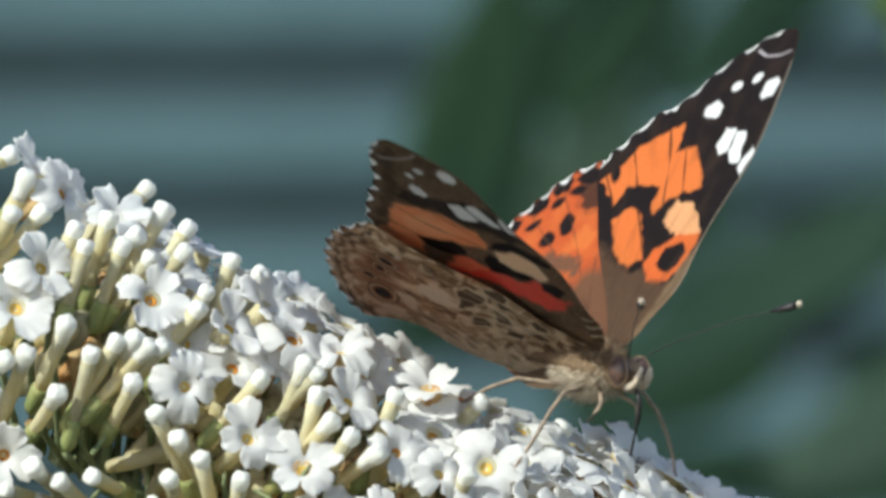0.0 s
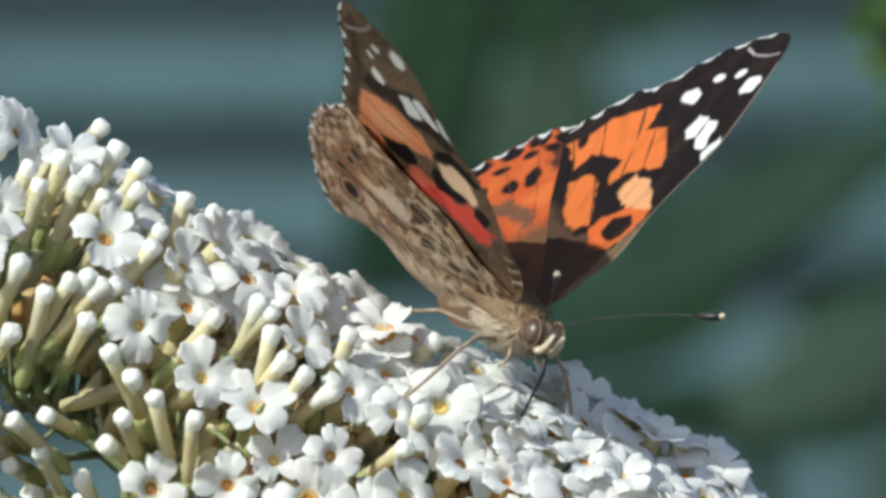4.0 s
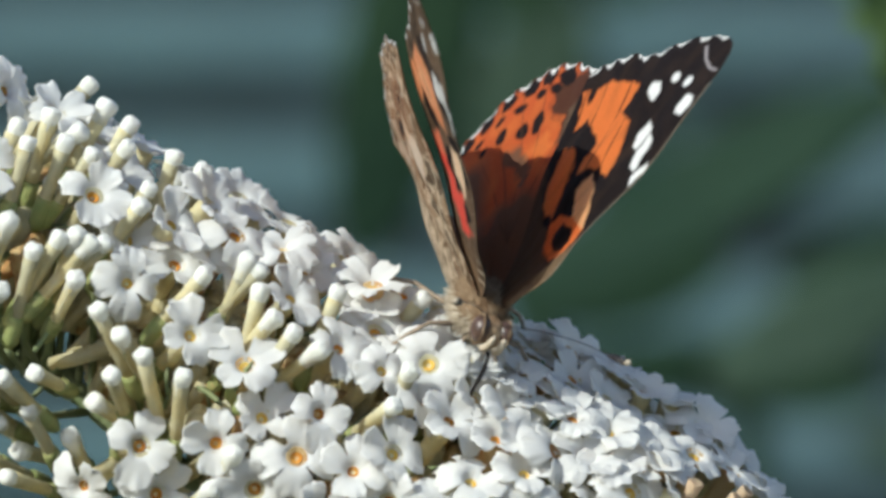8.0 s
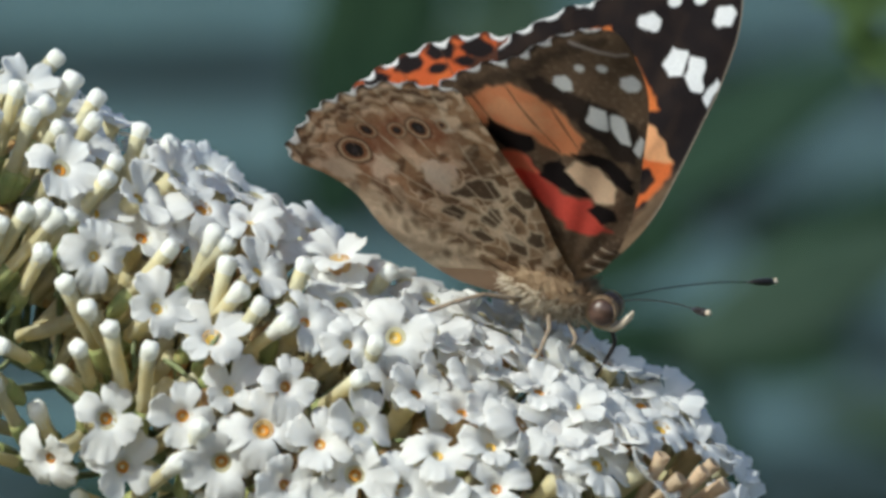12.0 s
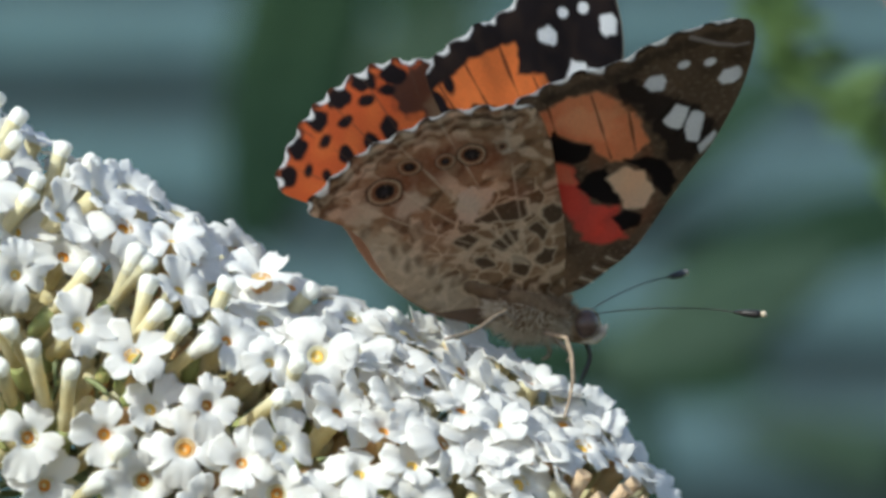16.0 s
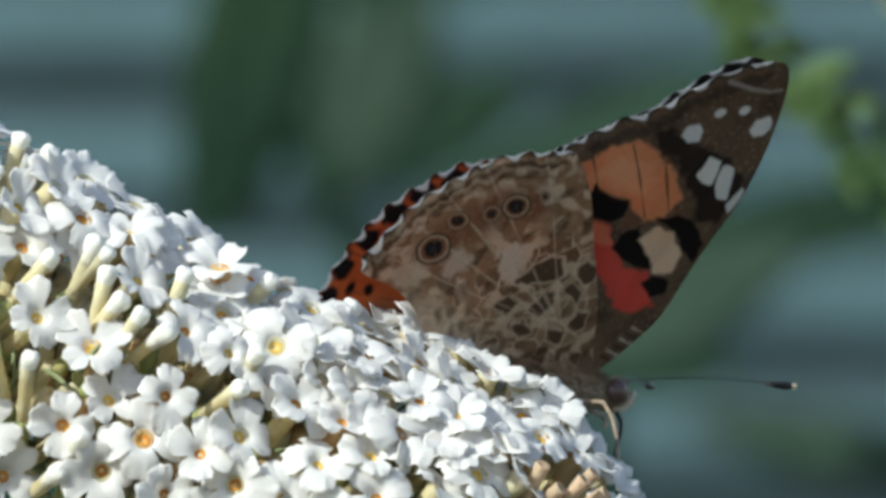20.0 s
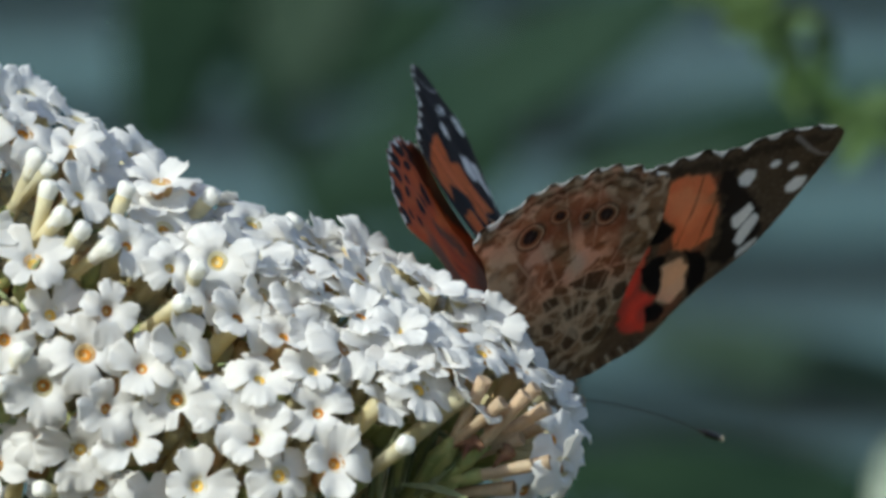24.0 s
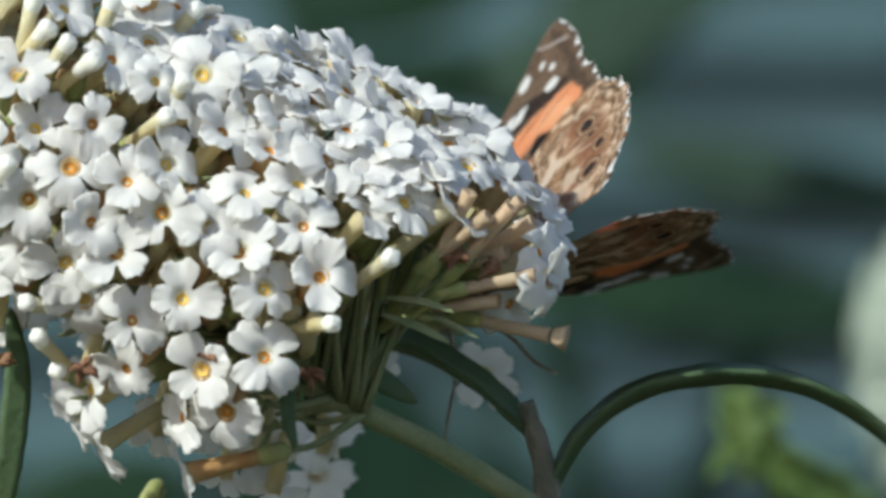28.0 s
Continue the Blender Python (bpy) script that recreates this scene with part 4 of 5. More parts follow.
def hind_under(p, edge, where):
    r = random.Random(11)
    k = Paint(p, (0.38, 0.215, 0.118), 4)
    fine = grain(p, 2.6, 9)
    k.lay(k.n2 * 1.8, (0.20, 0.110, 0.060), 0.75)
    k.lay(k.n1 * 2.4 - 0.2, SAND, 0.5)
    marble, flame = grain(p, 0.75, 31), grain(p * np.array([0.7, 1.4]), 0.55, 47)
    k.lay(marble * 6.0 - 0.25, (0.78, 0.58, 0.41), 0.85)
    k.lay(-flame * 5.0 - 0.7, (0.105, 0.055, 0.028), 0.75)
    deep = np.hypot(p[:, 0], p[:, 1] + 0.5)
    outer = np.clip((deep - 15.2 + 1.0 * k.n2) / 1.2, 0, 1)
    band = np.clip(1 - np.abs(edge - 5.2 + 0.8 * k.n2) / 2.6, 0, 1)
    k.lay(outer * band * 1.4, (0.27, 0.115, 0.060), 0.9)
    # a net of pale lines towards the body and along the inner margin
    inner = np.clip((14.2 - deep + 1.0 * k.n1) / 1.2, 0, 1)
    seeds = []
    for _ in range(3000):
        q = (r.uniform(-6, 11), r.uniform(-3, 15))
        if math.hypot(*q) < 15 and all(((q[0] - a) * 1.15) ** 2 + ((q[1] - b) * 0.75) ** 2 > (2.6 if q[0] < -1 else 4.4) for a, b in seeds):
            seeds.append(q)
    k.cells(seeds, (0.74, 0.56, 0.39), [(0.25, 0.155, 0.088), (0.32, 0.205, 0.12), (0.17, 0.100, 0.055), (0.38, 0.255, 0.155), (0.12, 0.068, 0.036)], r, inner * 0.72, 0.17, 1.0)
    k.lay(k.n2 * 1.6 - 0.2, (0.42, 0.29, 0.18), 0.35)
    k.lay((marble * 5.0 - 0.3) * inner, (0.76, 0.58, 0.41), 0.7)
    k.lay((-2.0 - p[:, 0] + 1.6 * k.n1) / 1.6 * np.clip((17 - p[:, 1]) / 2, 0, 1), (0.78, 0.62, 0.45), 0.55)
    k.lay((-flame * 4.0 - 0.9) * inner, (0.10, 0.056, 0.030), 0.55)
    # pale patches and the dark cells beside them
    k.area([(4.1, 13.6), (5.6, 13.2), (6.5, 11.2), (5.3, 10.4), (3.9, 10.2), (2.4, 9.9), (2.4, 11.6)], (0.74, 0.60, 0.47), 0.35, 0.5)
    k.area([(-0.4, 17.1), (2.0, 16.9), (2.2, 15.4), (1.0, 14.7), (-1.0, 15.1)], (0.66, 0.51, 0.38), 0.6, 0.6, 0.9)
    k.area([(-4.6, 21.0), (-1.6, 19.6), (-1.4, 17.6), (-3.4, 17.0), (-4.4, 18.6)], (0.70, 0.56, 0.42), 0.8, 0.6, 0.75)
    k.area([(7.4, 13.4), (9.6, 13.4), (9.6, 11.2), (7.6, 11.4)], (0.42, 0.26, 0.16), 0.7, 0.5, 0.8)
    k.area([(10.2, 15.6), (11.0, 14.8), (10.6, 13.4), (9.6, 13.8)], (0.60, 0.48, 0.37), 0.3, 0.3, 0.9)
    for cell in ([(3.0, 9.7), (4.9, 9.5), (6.8, 9.0), (7.3, 7.9), (6.3, 6.3), (4.8, 7.2), (3.4, 8.6)], [(1.8, 6.2), (3.4, 6.4), (4.8, 5.8), (4.0, 4.9), (2.3, 4.9)],
                 [(2.3, 3.9), (3.1, 3.2), (2.7, 1.6), (1.4, 0.9), (1.1, 2.5)], [(3.3, 1.9), (4.9, 2.3), (5.2, 1.4), (4.3, 0.6), (3.2, 0.8)], [(7.5, 5.8), (8.8, 5.7), (9.0, 4.1), (7.9, 3.6), (6.8, 4.2)],
                 [(5.6, -1.4), (6.8, -1.3), (7.2, -2.1), (6.0, -2.3)], [(5.2, 5.2), (6.4, 5.0), (6.4, 3.6), (5.4, 3.2)], [(0.0, 9.4), (1.6, 9.0), (1.6, 7.8), (0.2, 7.6)], [(-0.2, 6.2), (1.0, 5.8), (0.6, 4.2), (-0.6, 4.6)]):
        c = np.array(cell).mean(0)
        k.area([tuple(c + (np.array(q) - c) * 1.22) for q in cell], (0.70, 0.55, 0.39), 0.2, 0.25, 0.9)
        k.area(cell, (0.085, 0.050, 0.028), 0.25, 0.3, 0.95)
    veins(k, (2.6, 2.0), [(13, 17.5), (8.6, 21.4), (4.5, 22.8), (0.5, 23.4), (-3.4, 22.6), (-4.6, 15)], (0.74, 0.60, 0.44), 0.10, 0.55)
    # pale hooks along the inner margin
    for x, y, turn in ((-4.2, 13.0, 60), (-3.2, 12.4, 60), (-3.4, 10.4, 50), (-1.9, 11.2, 50), (-3.6, 8.4, 40), (-4.6, 6.4, 30), (-2.4, 5.2, 30), (-1.0, 13.2, 60), (-4.4, 10.8, 50)):
        k.oval(x, y, 0.9, 0.5, (0.76, 0.60, 0.43), turn, 0.6, 0.5, 0.6)
        k.oval(x + 0.25, y + 0.1, 0.7, 0.4, (0.17, 0.100, 0.055), turn, 0.6, 0.4, 0.75)
    # eyespots
    for x, y, big, pupil in ((0.1, 18.8, 1.45, 0.62), (3.4, 19.2, 0.92, 0.6), (5.9, 17.2, 0.80, 0.5), (7.9, 15.9, 1.15, 0.66), (10.3, 14.6, 0.45, 0.5)):
        k.oval(x, y, big * 1.22, big * 1.08, (0.075, 0.045, 0.028), -50, 0.08, 0.2)
        k.oval(x, y, big * 1.06, big * 0.93, (0.52, 0.37, 0.24), -50, 0.08, 0.15)
        k.oval(x, y, big * 0.88, big * 0.76, (0.24, 0.105, 0.05), -50, 0.08, 0.15)
        k.oval(x, y, big * pupil, big * pupil * 0.9, (0.022, 0.017, 0.017), -50, 0.08, 0.12)
        k.oval(x, y, big * 0.22, big * 0.2, (0.06, 0.055, 0.06), 0, 0.08, amount=0.6)
    t = where / 9
    on = (t > -0.5) & (t < 10)
    for far, colour, wide, amount in ((3.1, (0.42, 0.28, 0.18), 0.20, 0.3), (2.3, UMBER, 0.16, 0.45), (1.75, (0.64, 0.47, 0.33), 0.20, 0.5), (1.2, UMBER, 0.24, 0.6), (0.72, (0.50, 0.35, 0.24), 0.16, 0.5)):
        k.lay(np.where(on, (wide - np.abs(edge - far - 0.22 * np.cos(2 * np.pi * t) + 0.5 * k.n1 + 0.5 * k.n2)) / 0.15 + 0.5, 0), colour, amount)
    k.lay(fine * 1.8 - 0.35, UMBER, 0.25)
    k.lay(-fine * 1.8 - 0.35, SAND, 0.25)
    k.lay((-5.0 - p[:, 0] + 0.6 * k.n1) / 0.8 * (p[:, 1] < 16), (0.55, 0.45, 0.33), 0.2)
    fringe(k, edge, where, 0, 10)
    return k.c


def wing_mesh(name, loop, upper, under, mirror, camber, curl):
    """A thin wing with scales of different colours above and below; curl: how far its inner edge bends down round the body."""
    step = 0.14
    lo, hi = loop.min(0) - step, loop.max(0) + step
    nx, ny = int((hi[0] - lo[0]) / step) + 2, int((hi[1] - lo[1]) / step) + 2
    gx, gy = np.meshgrid(np.arange(nx), np.arange(ny), indexing="ij")
    p = np.stack([lo[0] + gx.ravel() * step, lo[1] + gy.ravel() * step], 1)
    edge, near, where, inside = to_loop(p, loop)
    ins = inside.reshape(nx, ny)
    cell = ins[:-1, :-1] | ins[1:, :-1] | ins[:-1, 1:] | ins[1:, 1:]
    ids = np.arange(nx * ny).reshape(nx, ny)
    quads = np.stack([ids[:-1, :-1][cell], ids[1:, :-1][cell], ids[1:, 1:][cell], ids[:-1, 1:][cell]], 1)
    used = np.unique(quads)
    remap = np.full(nx * ny, -1)
    remap[used] = np.arange(len(used))
    quads = remap[quads]
    q = np.where(inside[:, None], p, near)[used]
    edge, where = np.where(inside, edge, 0)[used], where[used]
    r = np.hypot(q[:, 0], q[:, 1])
    angle = np.arctan2(q[:, 1] + 3, q[:, 0])
    z = camber * np.sin(r / 30 * np.pi) + 0.10 * np.sin(angle * 22) * np.clip(r / 12, 0, 1) + 0.15 * np.sin(r * 0.5 + angle * 3)
    z = z - curl * np.maximum(0, -2.4 - q[:, 0]) ** 2
    thick = 0.02 + 0.07 * np.clip(edge / 1.0, 0, 1)
    y = -q[:, 1] if mirror else q[:, 1]
    top = np.stack([q[:, 0], y, z + thick], 1)
    low = np.stack([q[:, 0], y, z - thick], 1)
    n = len(q)
    faces = np.concatenate([quads if not mirror else quads[:, ::-1], (quads[:, ::-1] if not mirror else quads) + n])
    me = bpy.data.meshes.new(name)
    me.from_pydata((np.concatenate([top, low]) * MM).tolist(), [], faces.tolist())
    colours = np.concatenate([upper(q, edge, where), under(q, edge, where)])
    layer = me.color_attributes.new("pigment", "FLOAT_COLOR", "POINT")
    layer.data.foreach_set("color", np.concatenate([np.clip(colours, 0, 1), np.ones((2 * n, 1))], 1).astype(np.float32).ravel())
    me.materials.append(WING)
    for poly in me.polygons:
        poly.use_smooth = True
    return me


butterfly = tagged(new("butterfly"), "orange, black and white butterfly with mottled brown wing undersides", "butterfly")
forewings, hindwings = [], []
for mirror in (False, True):
    forewings.append(put("forewing", wing_mesh("forewing", FORE, fore_upper, fore_under, mirror, 0.5, 0.0), butterfly, None, "orange and black forewing with white spots"))
    hindwings.append(put("hindwing", wing_mesh("hindwing", HIND, hind_upper, hind_under, mirror, -0.4, 0.02), butterfly, None, "orange hindwing, mottled brown beneath with eyespots"))


def blob(centre, size, pitch=0.0, detail=3, rough=0.0):
    bm = bmesh.new()
    bmesh.ops.create_icosphere(bm, subdivisions=detail, radius=1)
    m = Matrix.Translation(Vector(centre) * MM) @ Matrix.Rotation(radians(pitch), 4, "Y") @ Matrix.Diagonal((size[0] * MM, size[1] * MM, size[2] * MM, 1))
    for vert in bm.verts:
        vert.co *= 1 + rough * noise.noise(vert.co * 4)
    bm.transform(m)
    return bm


def hairs(centre, size, count, length, lean, seed, keep):
    """Fine tapering hairs all over a rounded form."""
    r = random.Random(seed)
    bm = bmesh.new()
    while count:
        d = Vector((r.gauss(0, 1), r.gauss(0, 1), r.gauss(0, 1))).normalized()
        if not keep(d):
            continue
        count -= 1
        p = (Vector(centre) + Vector((d.x * size[0], d.y * size[1], d.z * size[2]))) * MM
        way = (d + Vector(lean) + Vector((r.gauss(0, 0.3), r.gauss(0, 0.3), r.gauss(0, 0.3)))).normalized() * length * r.uniform(0.6, 1.2) * MM
        side = way.orthogonal().normalized() * 0.07 * MM
        other = way.cross(side).normalized() * 0.07 * MM
        a = [bm.verts.new(p + side), bm.verts.new(p - side * 0.5 + other), bm.verts.new(p - side * 0.5 - other)]
        tip = bm.verts.new(p + way)
        for i in range(3):
            bm.faces.new((a[i], a[(i + 1) % 3], tip))
    return bm


part("thorax", blob((3.2, 0, -0.2), (4.2, 2.1, 2.2), 6, 3, 0.08), FUR, butterfly)
tagged(part("thorax_hair", hairs((3.2, 0, -0.2), (4.1, 2.0, 2.1), 900, 1.2, (-0.6, 0, 0), 1, lambda d: d.z > -0.2), FUR, butterfly), kind="stuff")
tagged(part("belly_hair", hairs((2.8, 0, -0.4), (4.0, 2.0, 2.2), 1100, 1.3, (-0.5, 0, -0.2), 2, lambda d: d.z < 0.1), PALE_FUR, butterfly, "pale fur below"), kind="stuff")
bm = bmesh.new()
lathe(bm, [(z * MM, r * MM) for z, r in ((-1.0, 1.0), (0.5, 1.2), (2.0, 1.25), (3.5, 1.15), (3.8, 1.25), (5.3, 1.1), (5.6, 1.2), (7.2, 1.05), (7.5, 1.12), (9, 0.9), (9.3, 0.95), (10.8, 0.7), (12.0, 0.4), (12.5, 0.15))], 14, True, 0.02)
part("abdomen", bm, ABDOMEN, butterfly, "brown ringed abdomen", Matrix.Translation((0.5 * MM, 0, 0.7 * MM)) @ Matrix.Rotation(radians(-84), 4, "Y"))
tagged(part("abdomen_hair", hairs((-5.0, 0, 1.2), (6.0, 1.0, 1.0), 500, 0.6, (-1.2, 0, 0), 4, lambda d: True), ABDOMEN, butterfly), kind="stuff")
feelers = []
skull = part("head", blob((7.9, 0, -0.7), (1.5, 1.45, 1.5), 0, 3, 0.05), FUR, butterfly)
for s in (-1, 1):
    part("eye", blob((8.2, s * 1.1, -0.45), (1.2, 0.85, 1.25), 15, 3), EYE_BROWN, skull, "brown domed eye")
    bm = bmesh.new()
    pipe(bm, [Vector((8.2 + 1.32 * math.cos(a), s * 1.25, -0.45 + 1.36 * math.sin(a))) * MM for a in (2 * math.pi * i / 20 for i in range(21))], 0.08 * MM, 5)
    part("eye_ring", bm, FUR, skull, "tan ring round the eye")
    bm = bmesh.new()
    pipe(bm, bend([Vector(q) * MM for q in ((8.4, s * 0.5, -1.8), (9.6, s * 0.6, -1.6), (10.3, s * 0.55, -0.8), (10.6, s * 0.5, 0.0))], 5), [0.38 * MM] * 6 + [0.34 * MM] * 6 + [0.22 * MM] * 3 + [0.1 * MM], 7)
    part("palp", bm, PALE_FUR, skull, "pale upturned palp")
    bm = bmesh.new()
    pipe(bm, bend([Vector(q) * MM for q in ((0, 0, 0), (5.0, 0, 0.5), (10.4, 0, 0.5), (14.2, 0, 0.1))], 6), 0.055 * MM, 6)
    feeler = part("antenna", bm, BLACK, butterfly, "thin dark antenna")
    feelers.append(feeler)
    bm = bmesh.new()
    pipe(bm, [Vector(q) * MM for q in ((13.4, 0, 0.2), (14.4, 0, 0.1), (15.5, 0, 0), (16.0, 0, 0))], [0.09 * MM, 0.30 * MM, 0.38 * MM, 0.25 * MM], 8)
    part("club", bm, BLACK, feeler)
    part("club_tip", blob((16.2, 0, 0), (0.3, 0.28, 0.28), 0, 2), PALE_FUR, feeler, "pale tip of the antenna")
    for name, pts in (("middle_leg", ((3.6, s * 1.2, -2.0), (5.0, s * 5.0, -2.4), (4.6, s * 7.8, -6.8), (3.4, s * 9.4, -9.8))),
                      ("hind_leg", ((1.2, s * 1.2, -1.8), (-2.2, s * 5.2, -1.2), (-6.2, s * 8.2, -4.0), (-9.8, s * 9.8, -5.4))),
                      ("fore_leg", ((5.2, s * 0.8, -2.2), (7.0, s * 2.0, -3.4), (6.4, s * 2.4, -4.2)))):
        bm = bmesh.new()
        n = len(pts)
        mid = [Vector(pts[0]) * MM]
        for a, b in zip(pts, pts[1:]):
            mid += [(Vector(a) * 0.65 + Vector(b) * 0.35) * MM, (Vector(a) * 0.15 + Vector(b) * 0.85) * MM]
        mid.append(Vector(pts[-1]) * MM)
        pipe(bm, mid, [(0.25 - 0.14 * i / (len(mid) - 1)) * MM for i in range(len(mid))], 7)
        part(name, bm, LEG, butterfly)
bm = bmesh.new()
pipe(bm, bend([Vector(q) * MM for q in ((9.2, 0, -2.0), (9.8, 0, -3.2), (9.4, 0, -5.2), (8.6, 0, -7.8))], 6), [0.2 * MM] * 12 + [0.13 * MM] * 7, 7)
part("proboscis", bm, BLACK, butterfly, "thin black feeding tube")

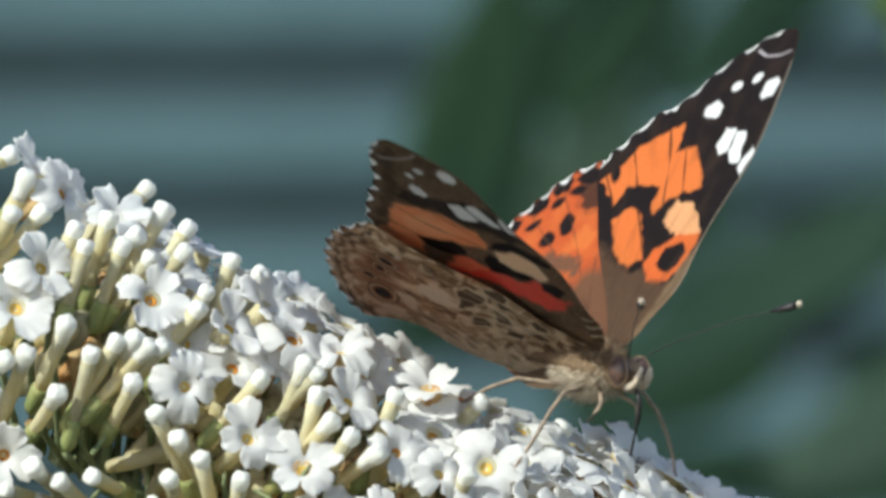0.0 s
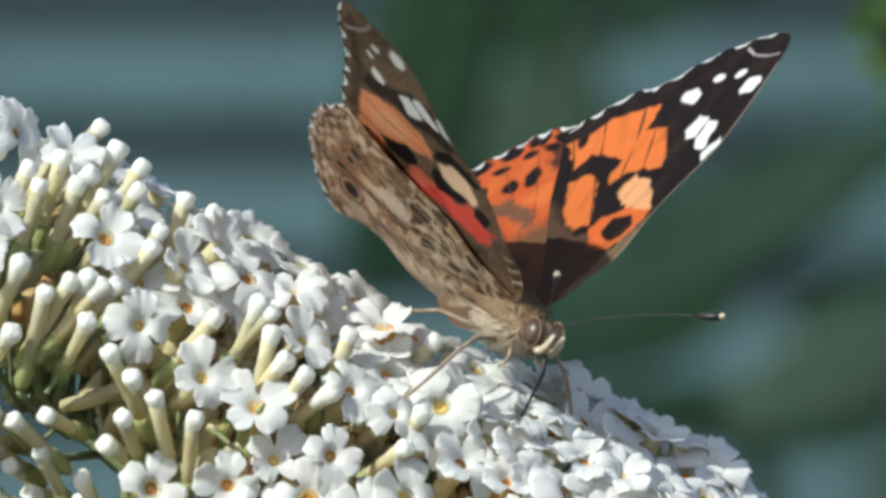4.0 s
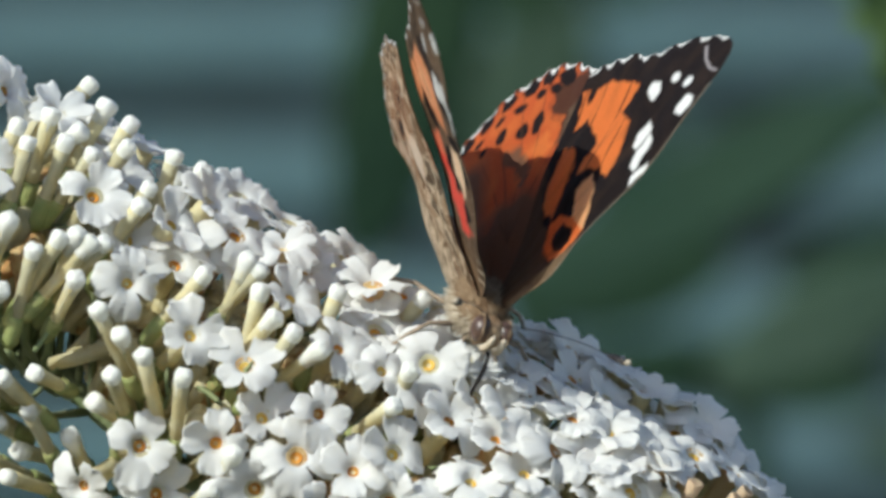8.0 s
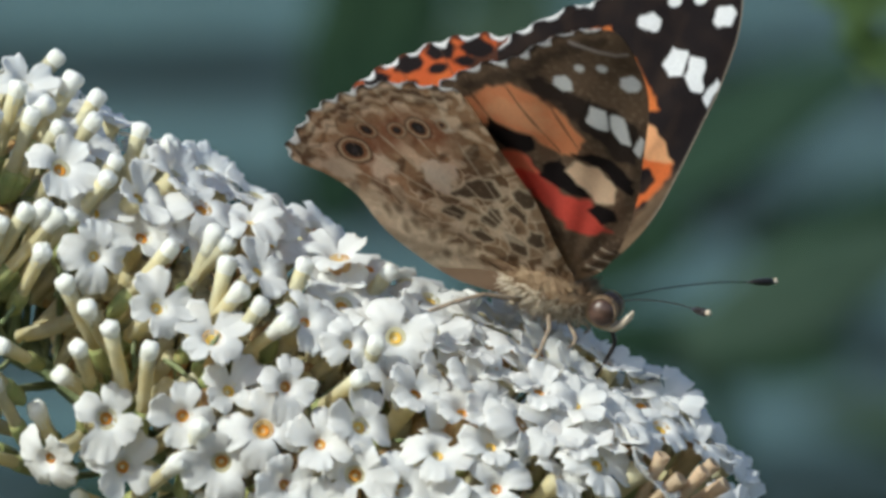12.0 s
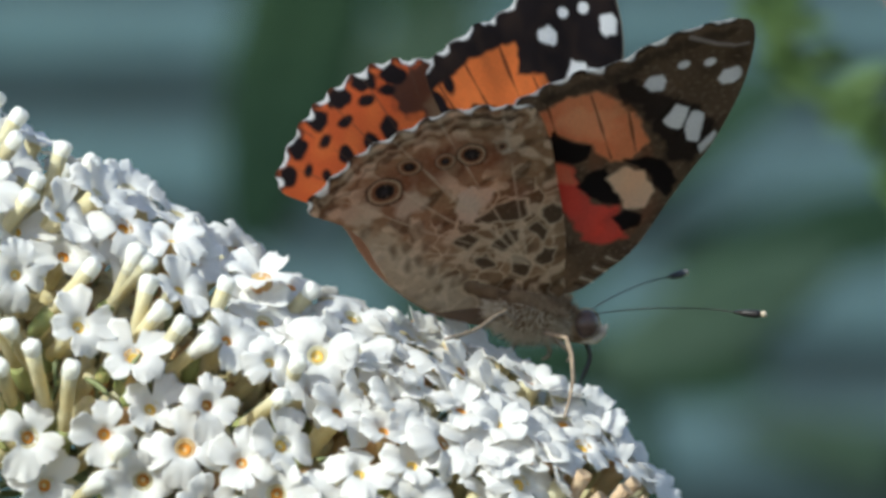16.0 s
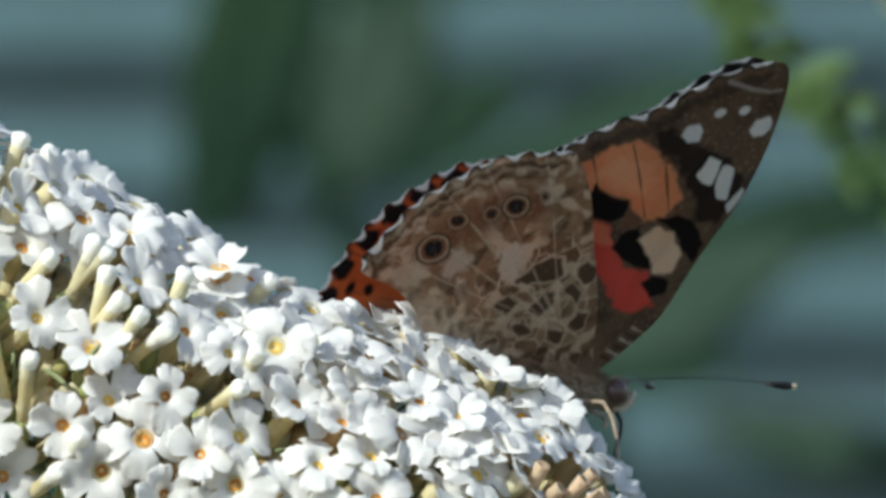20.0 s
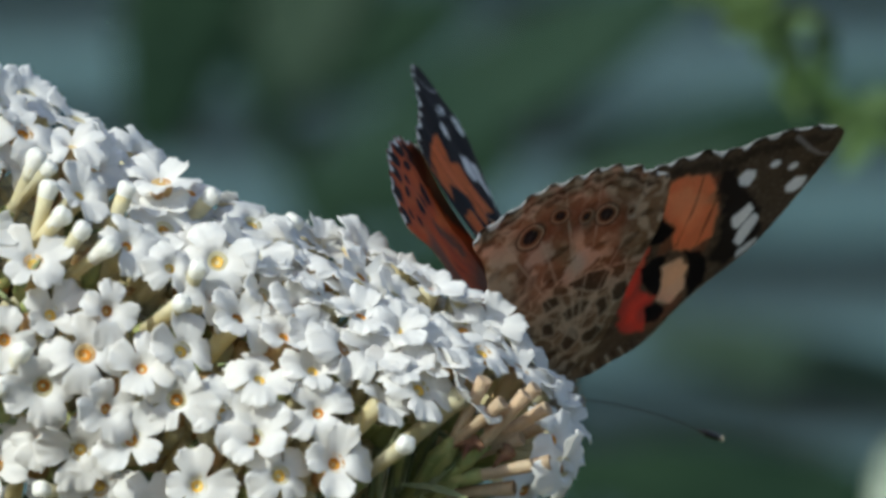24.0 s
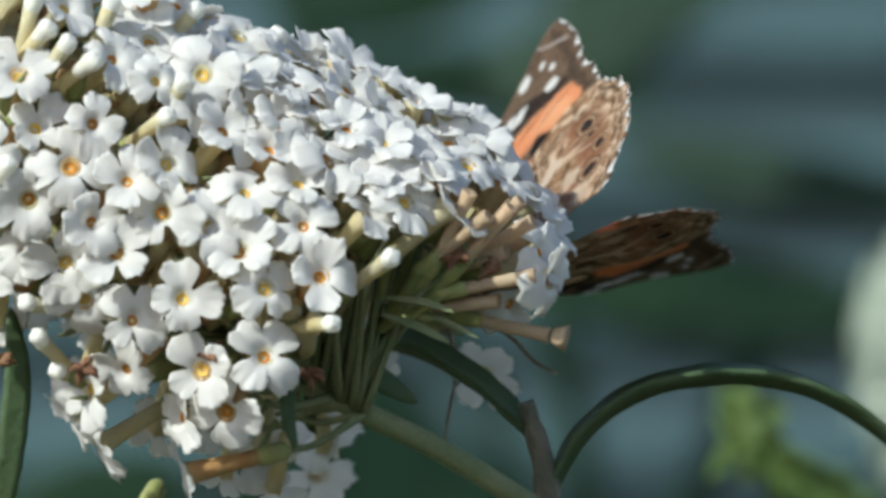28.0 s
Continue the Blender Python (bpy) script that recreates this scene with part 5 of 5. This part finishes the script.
FLIGHT = [  # seconds, thorax right / away / up in mm, forward and dorsal directions; degrees: left and right wing's spread, forewing sweeps, hindwing sweeps
    (0, (0.5, -6.0, 7.7), (0.62, -0.78, -0.03), (0.02, -0.02, 1.00), 61, 34, 72, 70, 63, 61),
    (0.5, (-0.7, -6.1, 6.0), (0.64, -0.67, -0.39), (0.32, -0.24, 0.92), 65, 28, 77, 76, 66, 65),
    (1, (-0.1, -6.1, 6.0), (0.61, -0.73, -0.31), (0.23, -0.21, 0.95), 60, 31, 74, 75, 64, 62),
    (1.5, (-1.4, -6.4, 8.4), (0.52, -0.85, -0.00), (-0.06, -0.04, 1.00), 47, 45, 77, 74, 64, 60),
    (2, (-2.1, -6.4, 6.6), (0.54, -0.83, -0.09), (0.12, -0.03, 0.99), 57, 42, 74, 74, 64, 62),
    (2.5, (-2.3, -6.3, 6.7), (0.57, -0.81, -0.13), (0.17, -0.04, 0.99), 57, 38, 76, 77, 66, 65),
    (3, (-2.2, -6.1, 6.7), (0.54, -0.82, -0.18), (0.21, -0.08, 0.97), 58, 40, 78, 79, 68, 68),
    (3.5, (-1.8, -6.6, 6.9), (0.56, -0.80, -0.23), (0.30, -0.06, 0.95), 64, 41, 79, 79, 67, 65),
    (5.5, (-3.3, -8.6, 7.1), (0.26, -0.95, -0.15), (0.18, -0.11, 0.98), 44, 38, 75, 75, 65, 64),
    (6, (-3.0, -7.8, 4.7), (0.18, -0.87, -0.46), (0.36, -0.37, 0.85), 69, 38, 72, 73, 74, 73),
    (6.5, (-3.1, -8.0, 4.8), (0.15, -0.83, -0.53), (0.50, -0.40, 0.77), 77, 29, 73, 75, 76, 76),
    (7, (-3.3, -8.0, 5.5), (0.15, -0.90, -0.42), (0.28, -0.36, 0.89), 79, 65, 66, 69, 70, 66),
    (7.5, (-2.9, -7.7, 5.7), (0.13, -0.94, -0.32), (0.44, -0.24, 0.87), 94, 58, 70, 70, 67, 64),
    (8, (-3.1, -7.7, 5.1), (0.23, -0.89, -0.40), (0.36, -0.30, 0.88), 77, 57, 65, 73, 68, 66),
    (8.5, (0.7, -7.8, 6.1), (0.65, -0.76, -0.06), (0.19, 0.08, 0.98), 74, 62, 71, 73, 65, 65),
    (9, (1.1, -7.9, 6.0), (0.62, -0.78, -0.01), (0.15, 0.11, 0.98), 53, 38, 72, 71, 63, 61),
    (9.5, (1.9, -9.0, 4.4), (0.67, -0.71, -0.20), (0.11, -0.17, 0.98), 43, 52, 72, 69, 64, 62),
    (10, (2.3, -7.9, 3.6), (0.72, -0.66, -0.23), (0.04, -0.29, 0.96), 45, 63, 73, 73, 65, 65),
    (10.5, (3.7, -5.7, 5.1), (0.84, -0.53, -0.05), (-0.05, -0.16, 0.99), 51, 55, 75, 76, 66, 66),
    (11, (5.4, -3.7, 5.7), (0.97, -0.23, -0.04), (-0.00, -0.17, 0.98), 35, 42, 72, 75, 63, 61),
    (11.5, (4.3, -3.6, 6.1), (0.92, -0.39, -0.08), (-0.12, -0.46, 0.88), 85, 64, 60, 67, 61, 61),
    (12, (4.1, -4.0, 4.2), (0.92, -0.21, -0.33), (0.25, -0.35, 0.90), 51, 61, 77, 76, 67, 66),
    (12.5, (4.8, -2.8, 8.1), (0.99, -0.08, 0.06), (-0.10, -0.52, 0.85), 26, 61, 75, 71, 65, 57),
    (13, (4.0, -2.5, 6.5), (0.98, 0.19, -0.04), (0.07, -0.13, 0.99), 53, 32, 77, 75, 67, 63),
    (13.5, (4.2, -1.8, 5.6), (0.93, 0.35, -0.12), (0.08, 0.11, 0.99), 69, 36, 75, 77, 66, 70),
    (15.5, (9.1, -0.7, 4.5), (0.87, 0.48, -0.13), (0.22, -0.13, 0.97), 46, 55, 74, 76, 62, 70),
    (16, (9.3, 0.3, 3.5), (0.87, 0.45, -0.20), (0.18, 0.08, 0.98), 75, 50, 73, 75, 65, 68),
    (16.5, (9.0, 1.4, 3.9), (0.88, 0.44, -0.20), (0.23, -0.02, 0.97), 61, 52, 73, 74, 66, 68),
    (17, (8.1, 2.4, 5.8), (0.64, 0.75, 0.13), (-0.26, 0.05, 0.97), 72, 29, 77, 77, 66, 65),
    (17.5, (6.6, 3.9, 4.1), (0.57, 0.82, -0.04), (-0.03, 0.07, 1.00), 64, 47, 79, 78, 67, 70),
    (18, (6.5, 4.4, 4.0), (0.54, 0.84, -0.05), (0.04, 0.03, 1.00), 56, 52, 77, 75, 66, 70),
    (18.5, (7.8, 6.1, 2.4), (0.64, 0.75, -0.15), (0.14, 0.07, 0.99), 46, 56, 73, 73, 67, 68),
    (19, (10.4, 8.4, 0.5), (0.67, 0.73, -0.15), (0.04, 0.16, 0.99), 46, 49, 78, 74, 65, 68),
    (19.5, (11.9, 9.3, -0.2), (0.74, 0.65, -0.14), (0.18, -0.00, 0.98), 36, 62, 77, 76, 64, 67),
    (20, (16.0, 10.0, -3.8), (0.84, 0.52, -0.16), (0.08, 0.18, 0.98), 123, 55, 67, 68, 74, 63),
    (20.5, (18.3, 11.0, -6.0), (0.73, 0.53, -0.43), (0.33, 0.27, 0.90), 115, 63, 71, 72, 68, 65),
    (22.5, (21.6, 12.7, -6.5), (0.92, 0.25, -0.32), (0.39, -0.38, 0.84), 85, 81, 73, 75, 70, 65),
    (23, (21.2, 12.4, -8.7), (0.58, 0.72, -0.37), (0.53, 0.01, 0.85), 25, 77, 85, 77, 68, 70),
    (23.5, (23.0, 13.8, -10.4), (0.49, 0.65, -0.58), (0.72, 0.08, 0.69), 28, 78, 78, 76, 64, 70),
    (24, (21.0, 14.9, -10.7), (0.43, 0.82, -0.38), (0.60, 0.05, 0.80), 28, 81, 82, 74, 67, 68),
    (24.5, (22.7, 16.0, -13.7), (0.51, 0.68, -0.53), (0.60, 0.16, 0.78), 43, 78, 70, 69, 61, 65),
    (25, (24.6, 17.0, -16.3), (0.25, 0.52, -0.82), (0.97, -0.15, 0.21), 0, 103, 72, 71, 64, 67),
    (26, (24.2, 17.1, -19.7), (0.21, 0.51, -0.83), (0.97, -0.05, 0.22), 7, 100, 73, 73, 64, 66),
    (26.5, (23.4, 18.0, -20.7), (-0.08, 0.71, -0.70), (0.99, 0.01, -0.11), 30, 90, 71, 73, 60, 62),
    (26.7, (19.7, 18.0, -17.9), (-0.26, 0.84, -0.47), (0.82, 0.45, 0.36), 31, 63, 75, 70, 73, 72),
    (27, (17.6, 18.0, -20.6), (-0.49, 0.82, -0.31), (0.64, 0.57, 0.52), 28, 54, 71, 72, 74, 75),
    (27.5, (17.0, 18.0, -20.7), (-0.48, 0.81, -0.34), (0.46, 0.56, 0.69), 52, 45, 71, 68, 73, 74),
    (27.8, (16.3, 18.0, -19.5), (-0.52, 0.80, -0.30), (0.57, 0.59, 0.57), 77, 66, 71, 71, 74, 73),
    (28, (17.2, 18.0, -20.6), (-0.51, 0.80, -0.32), (0.63, 0.60, 0.49), 69, 68, 72, 72, 76, 77),
]


FEELERS = [  # seconds and the antenna's direction on the body: the right one, the left one
    [(0, 0.78, -0.54, 0.33), (10, 0.78, -0.54, 0.33), (11, 0.71, -0.64, 0.28), (11.5, 0.78, -0.48, 0.39), (12, 0.67, -0.64, 0.37), (13, 0.68, -0.69, 0.25), (13.5, 0.66, -0.74, 0.09), (15.5, 0.58, -0.75, 0.32), (16, 0.69, -0.71, 0.15), (16.5, 0.63, -0.75, 0.19), (17, 0.90, -0.43, 0.01), (17.5, 0.91, -0.41, 0.06), (18, 0.84, -0.52, 0.12), (19, 0.83, -0.48, 0.29),
         (20, 0.91, -0.41, 0.08), (22.5, 0.71, -0.50, 0.50), (24, 0.86, -0.38, 0.34), (26.5, 0.86, -0.38, 0.34), (27, 0.90, -0.15, 0.42), (28, 0.90, -0.15, 0.42)],
    [(0, 0.84, 0.44, 0.33), (0.5, 0.78, 0.33, 0.53), (1, 0.80, 0.33, 0.50), (1.5, 0.84, 0.48, 0.25), (2, 0.85, 0.48, 0.21), (2.5, 0.88, 0.42, 0.22), (3, 0.84, 0.46, 0.30), (3.5, 0.80, 0.48, 0.36), (5.5, 0.88, 0.42, 0.21), (8.5, 0.87, 0.41, 0.29), (9, 0.86, 0.44, 0.23), (9.5, 0.80, 0.58, 0.16),
         (10, 0.89, 0.44, 0.16), (10.5, 0.90, 0.37, 0.24), (11, 0.78, 0.61, 0.14), (11.5, 0.62, 0.77, -0.14), (12, 0.69, 0.71, 0.15), (13, 0.70, 0.63, 0.33), (13.5, 0.69, 0.63, 0.34), (15.5, 0.78, 0.58, 0.23), (16, 0.81, 0.43, 0.40), (16.5, 0.80, 0.52, 0.29), (20, 0.72, 0.67, 0.17), (22.5, 0.74, 0.65, -0.16), (26.5, 0.77, 0.58, 0.02), (27, 0.90, 0.15, 0.42), (28, 0.90, 0.15, 0.42)],
]


def feeler_pose(side, x, y, z):
    p = Vector((x, y, z)).normalized()
    q = Vector((0, 0, 1)).cross(p).normalized()
    return Matrix.Translation((8.6 * MM, side * 0.5 * MM, 0.5 * MM)) @ Matrix((p, q, p.cross(q))).transposed().to_4x4()


def wing_pose(side, spread, sweep):
    """side 1: left, -1: right. spread: degrees above flat; sweep: degrees from the body's forward axis."""
    g, t = radians(sweep), radians(spread)
    p = Vector((math.cos(g), side * math.sin(g) * math.cos(t), math.sin(g) * math.sin(t)))
    q = Vector((-math.sin(g), side * math.cos(g) * math.cos(t), math.cos(g) * math.sin(t))) * side
    m = Matrix((p, q, p.cross(q))).transposed().to_4x4()
    return Matrix.Translation((1.0 * MM, side * 1.2 * MM, 1.2 * MM)) @ m


def body_pose(place, forward, dorsal):
    f = Vector(forward).normalized()
    left = Vector(dorsal).cross(f).normalized()
    m = Matrix((f, left, f.cross(left))).transposed().to_4x4()
    return Matrix.Translation(Vector(place) * MM + HERE) @ m


def motions():
    walk(butterfly, [(r[0], body_pose(*r[1:4])) for r in FLIGHT])
    for i, side in enumerate((1, -1)):
        walk(forewings[i], [(r[0], wing_pose(side, r[4 + i], r[6 + i])) for r in FLIGHT])
        walk(hindwings[i], [(r[0], wing_pose(side, r[4 + i] - 1.5, r[8 + i])) for r in FLIGHT])
    for feeler, side, rows in zip(feelers, (-1, 1), FEELERS):
        walk(feeler, [(t, feeler_pose(side, x, y, z)) for t, x, y, z in rows])


motions()
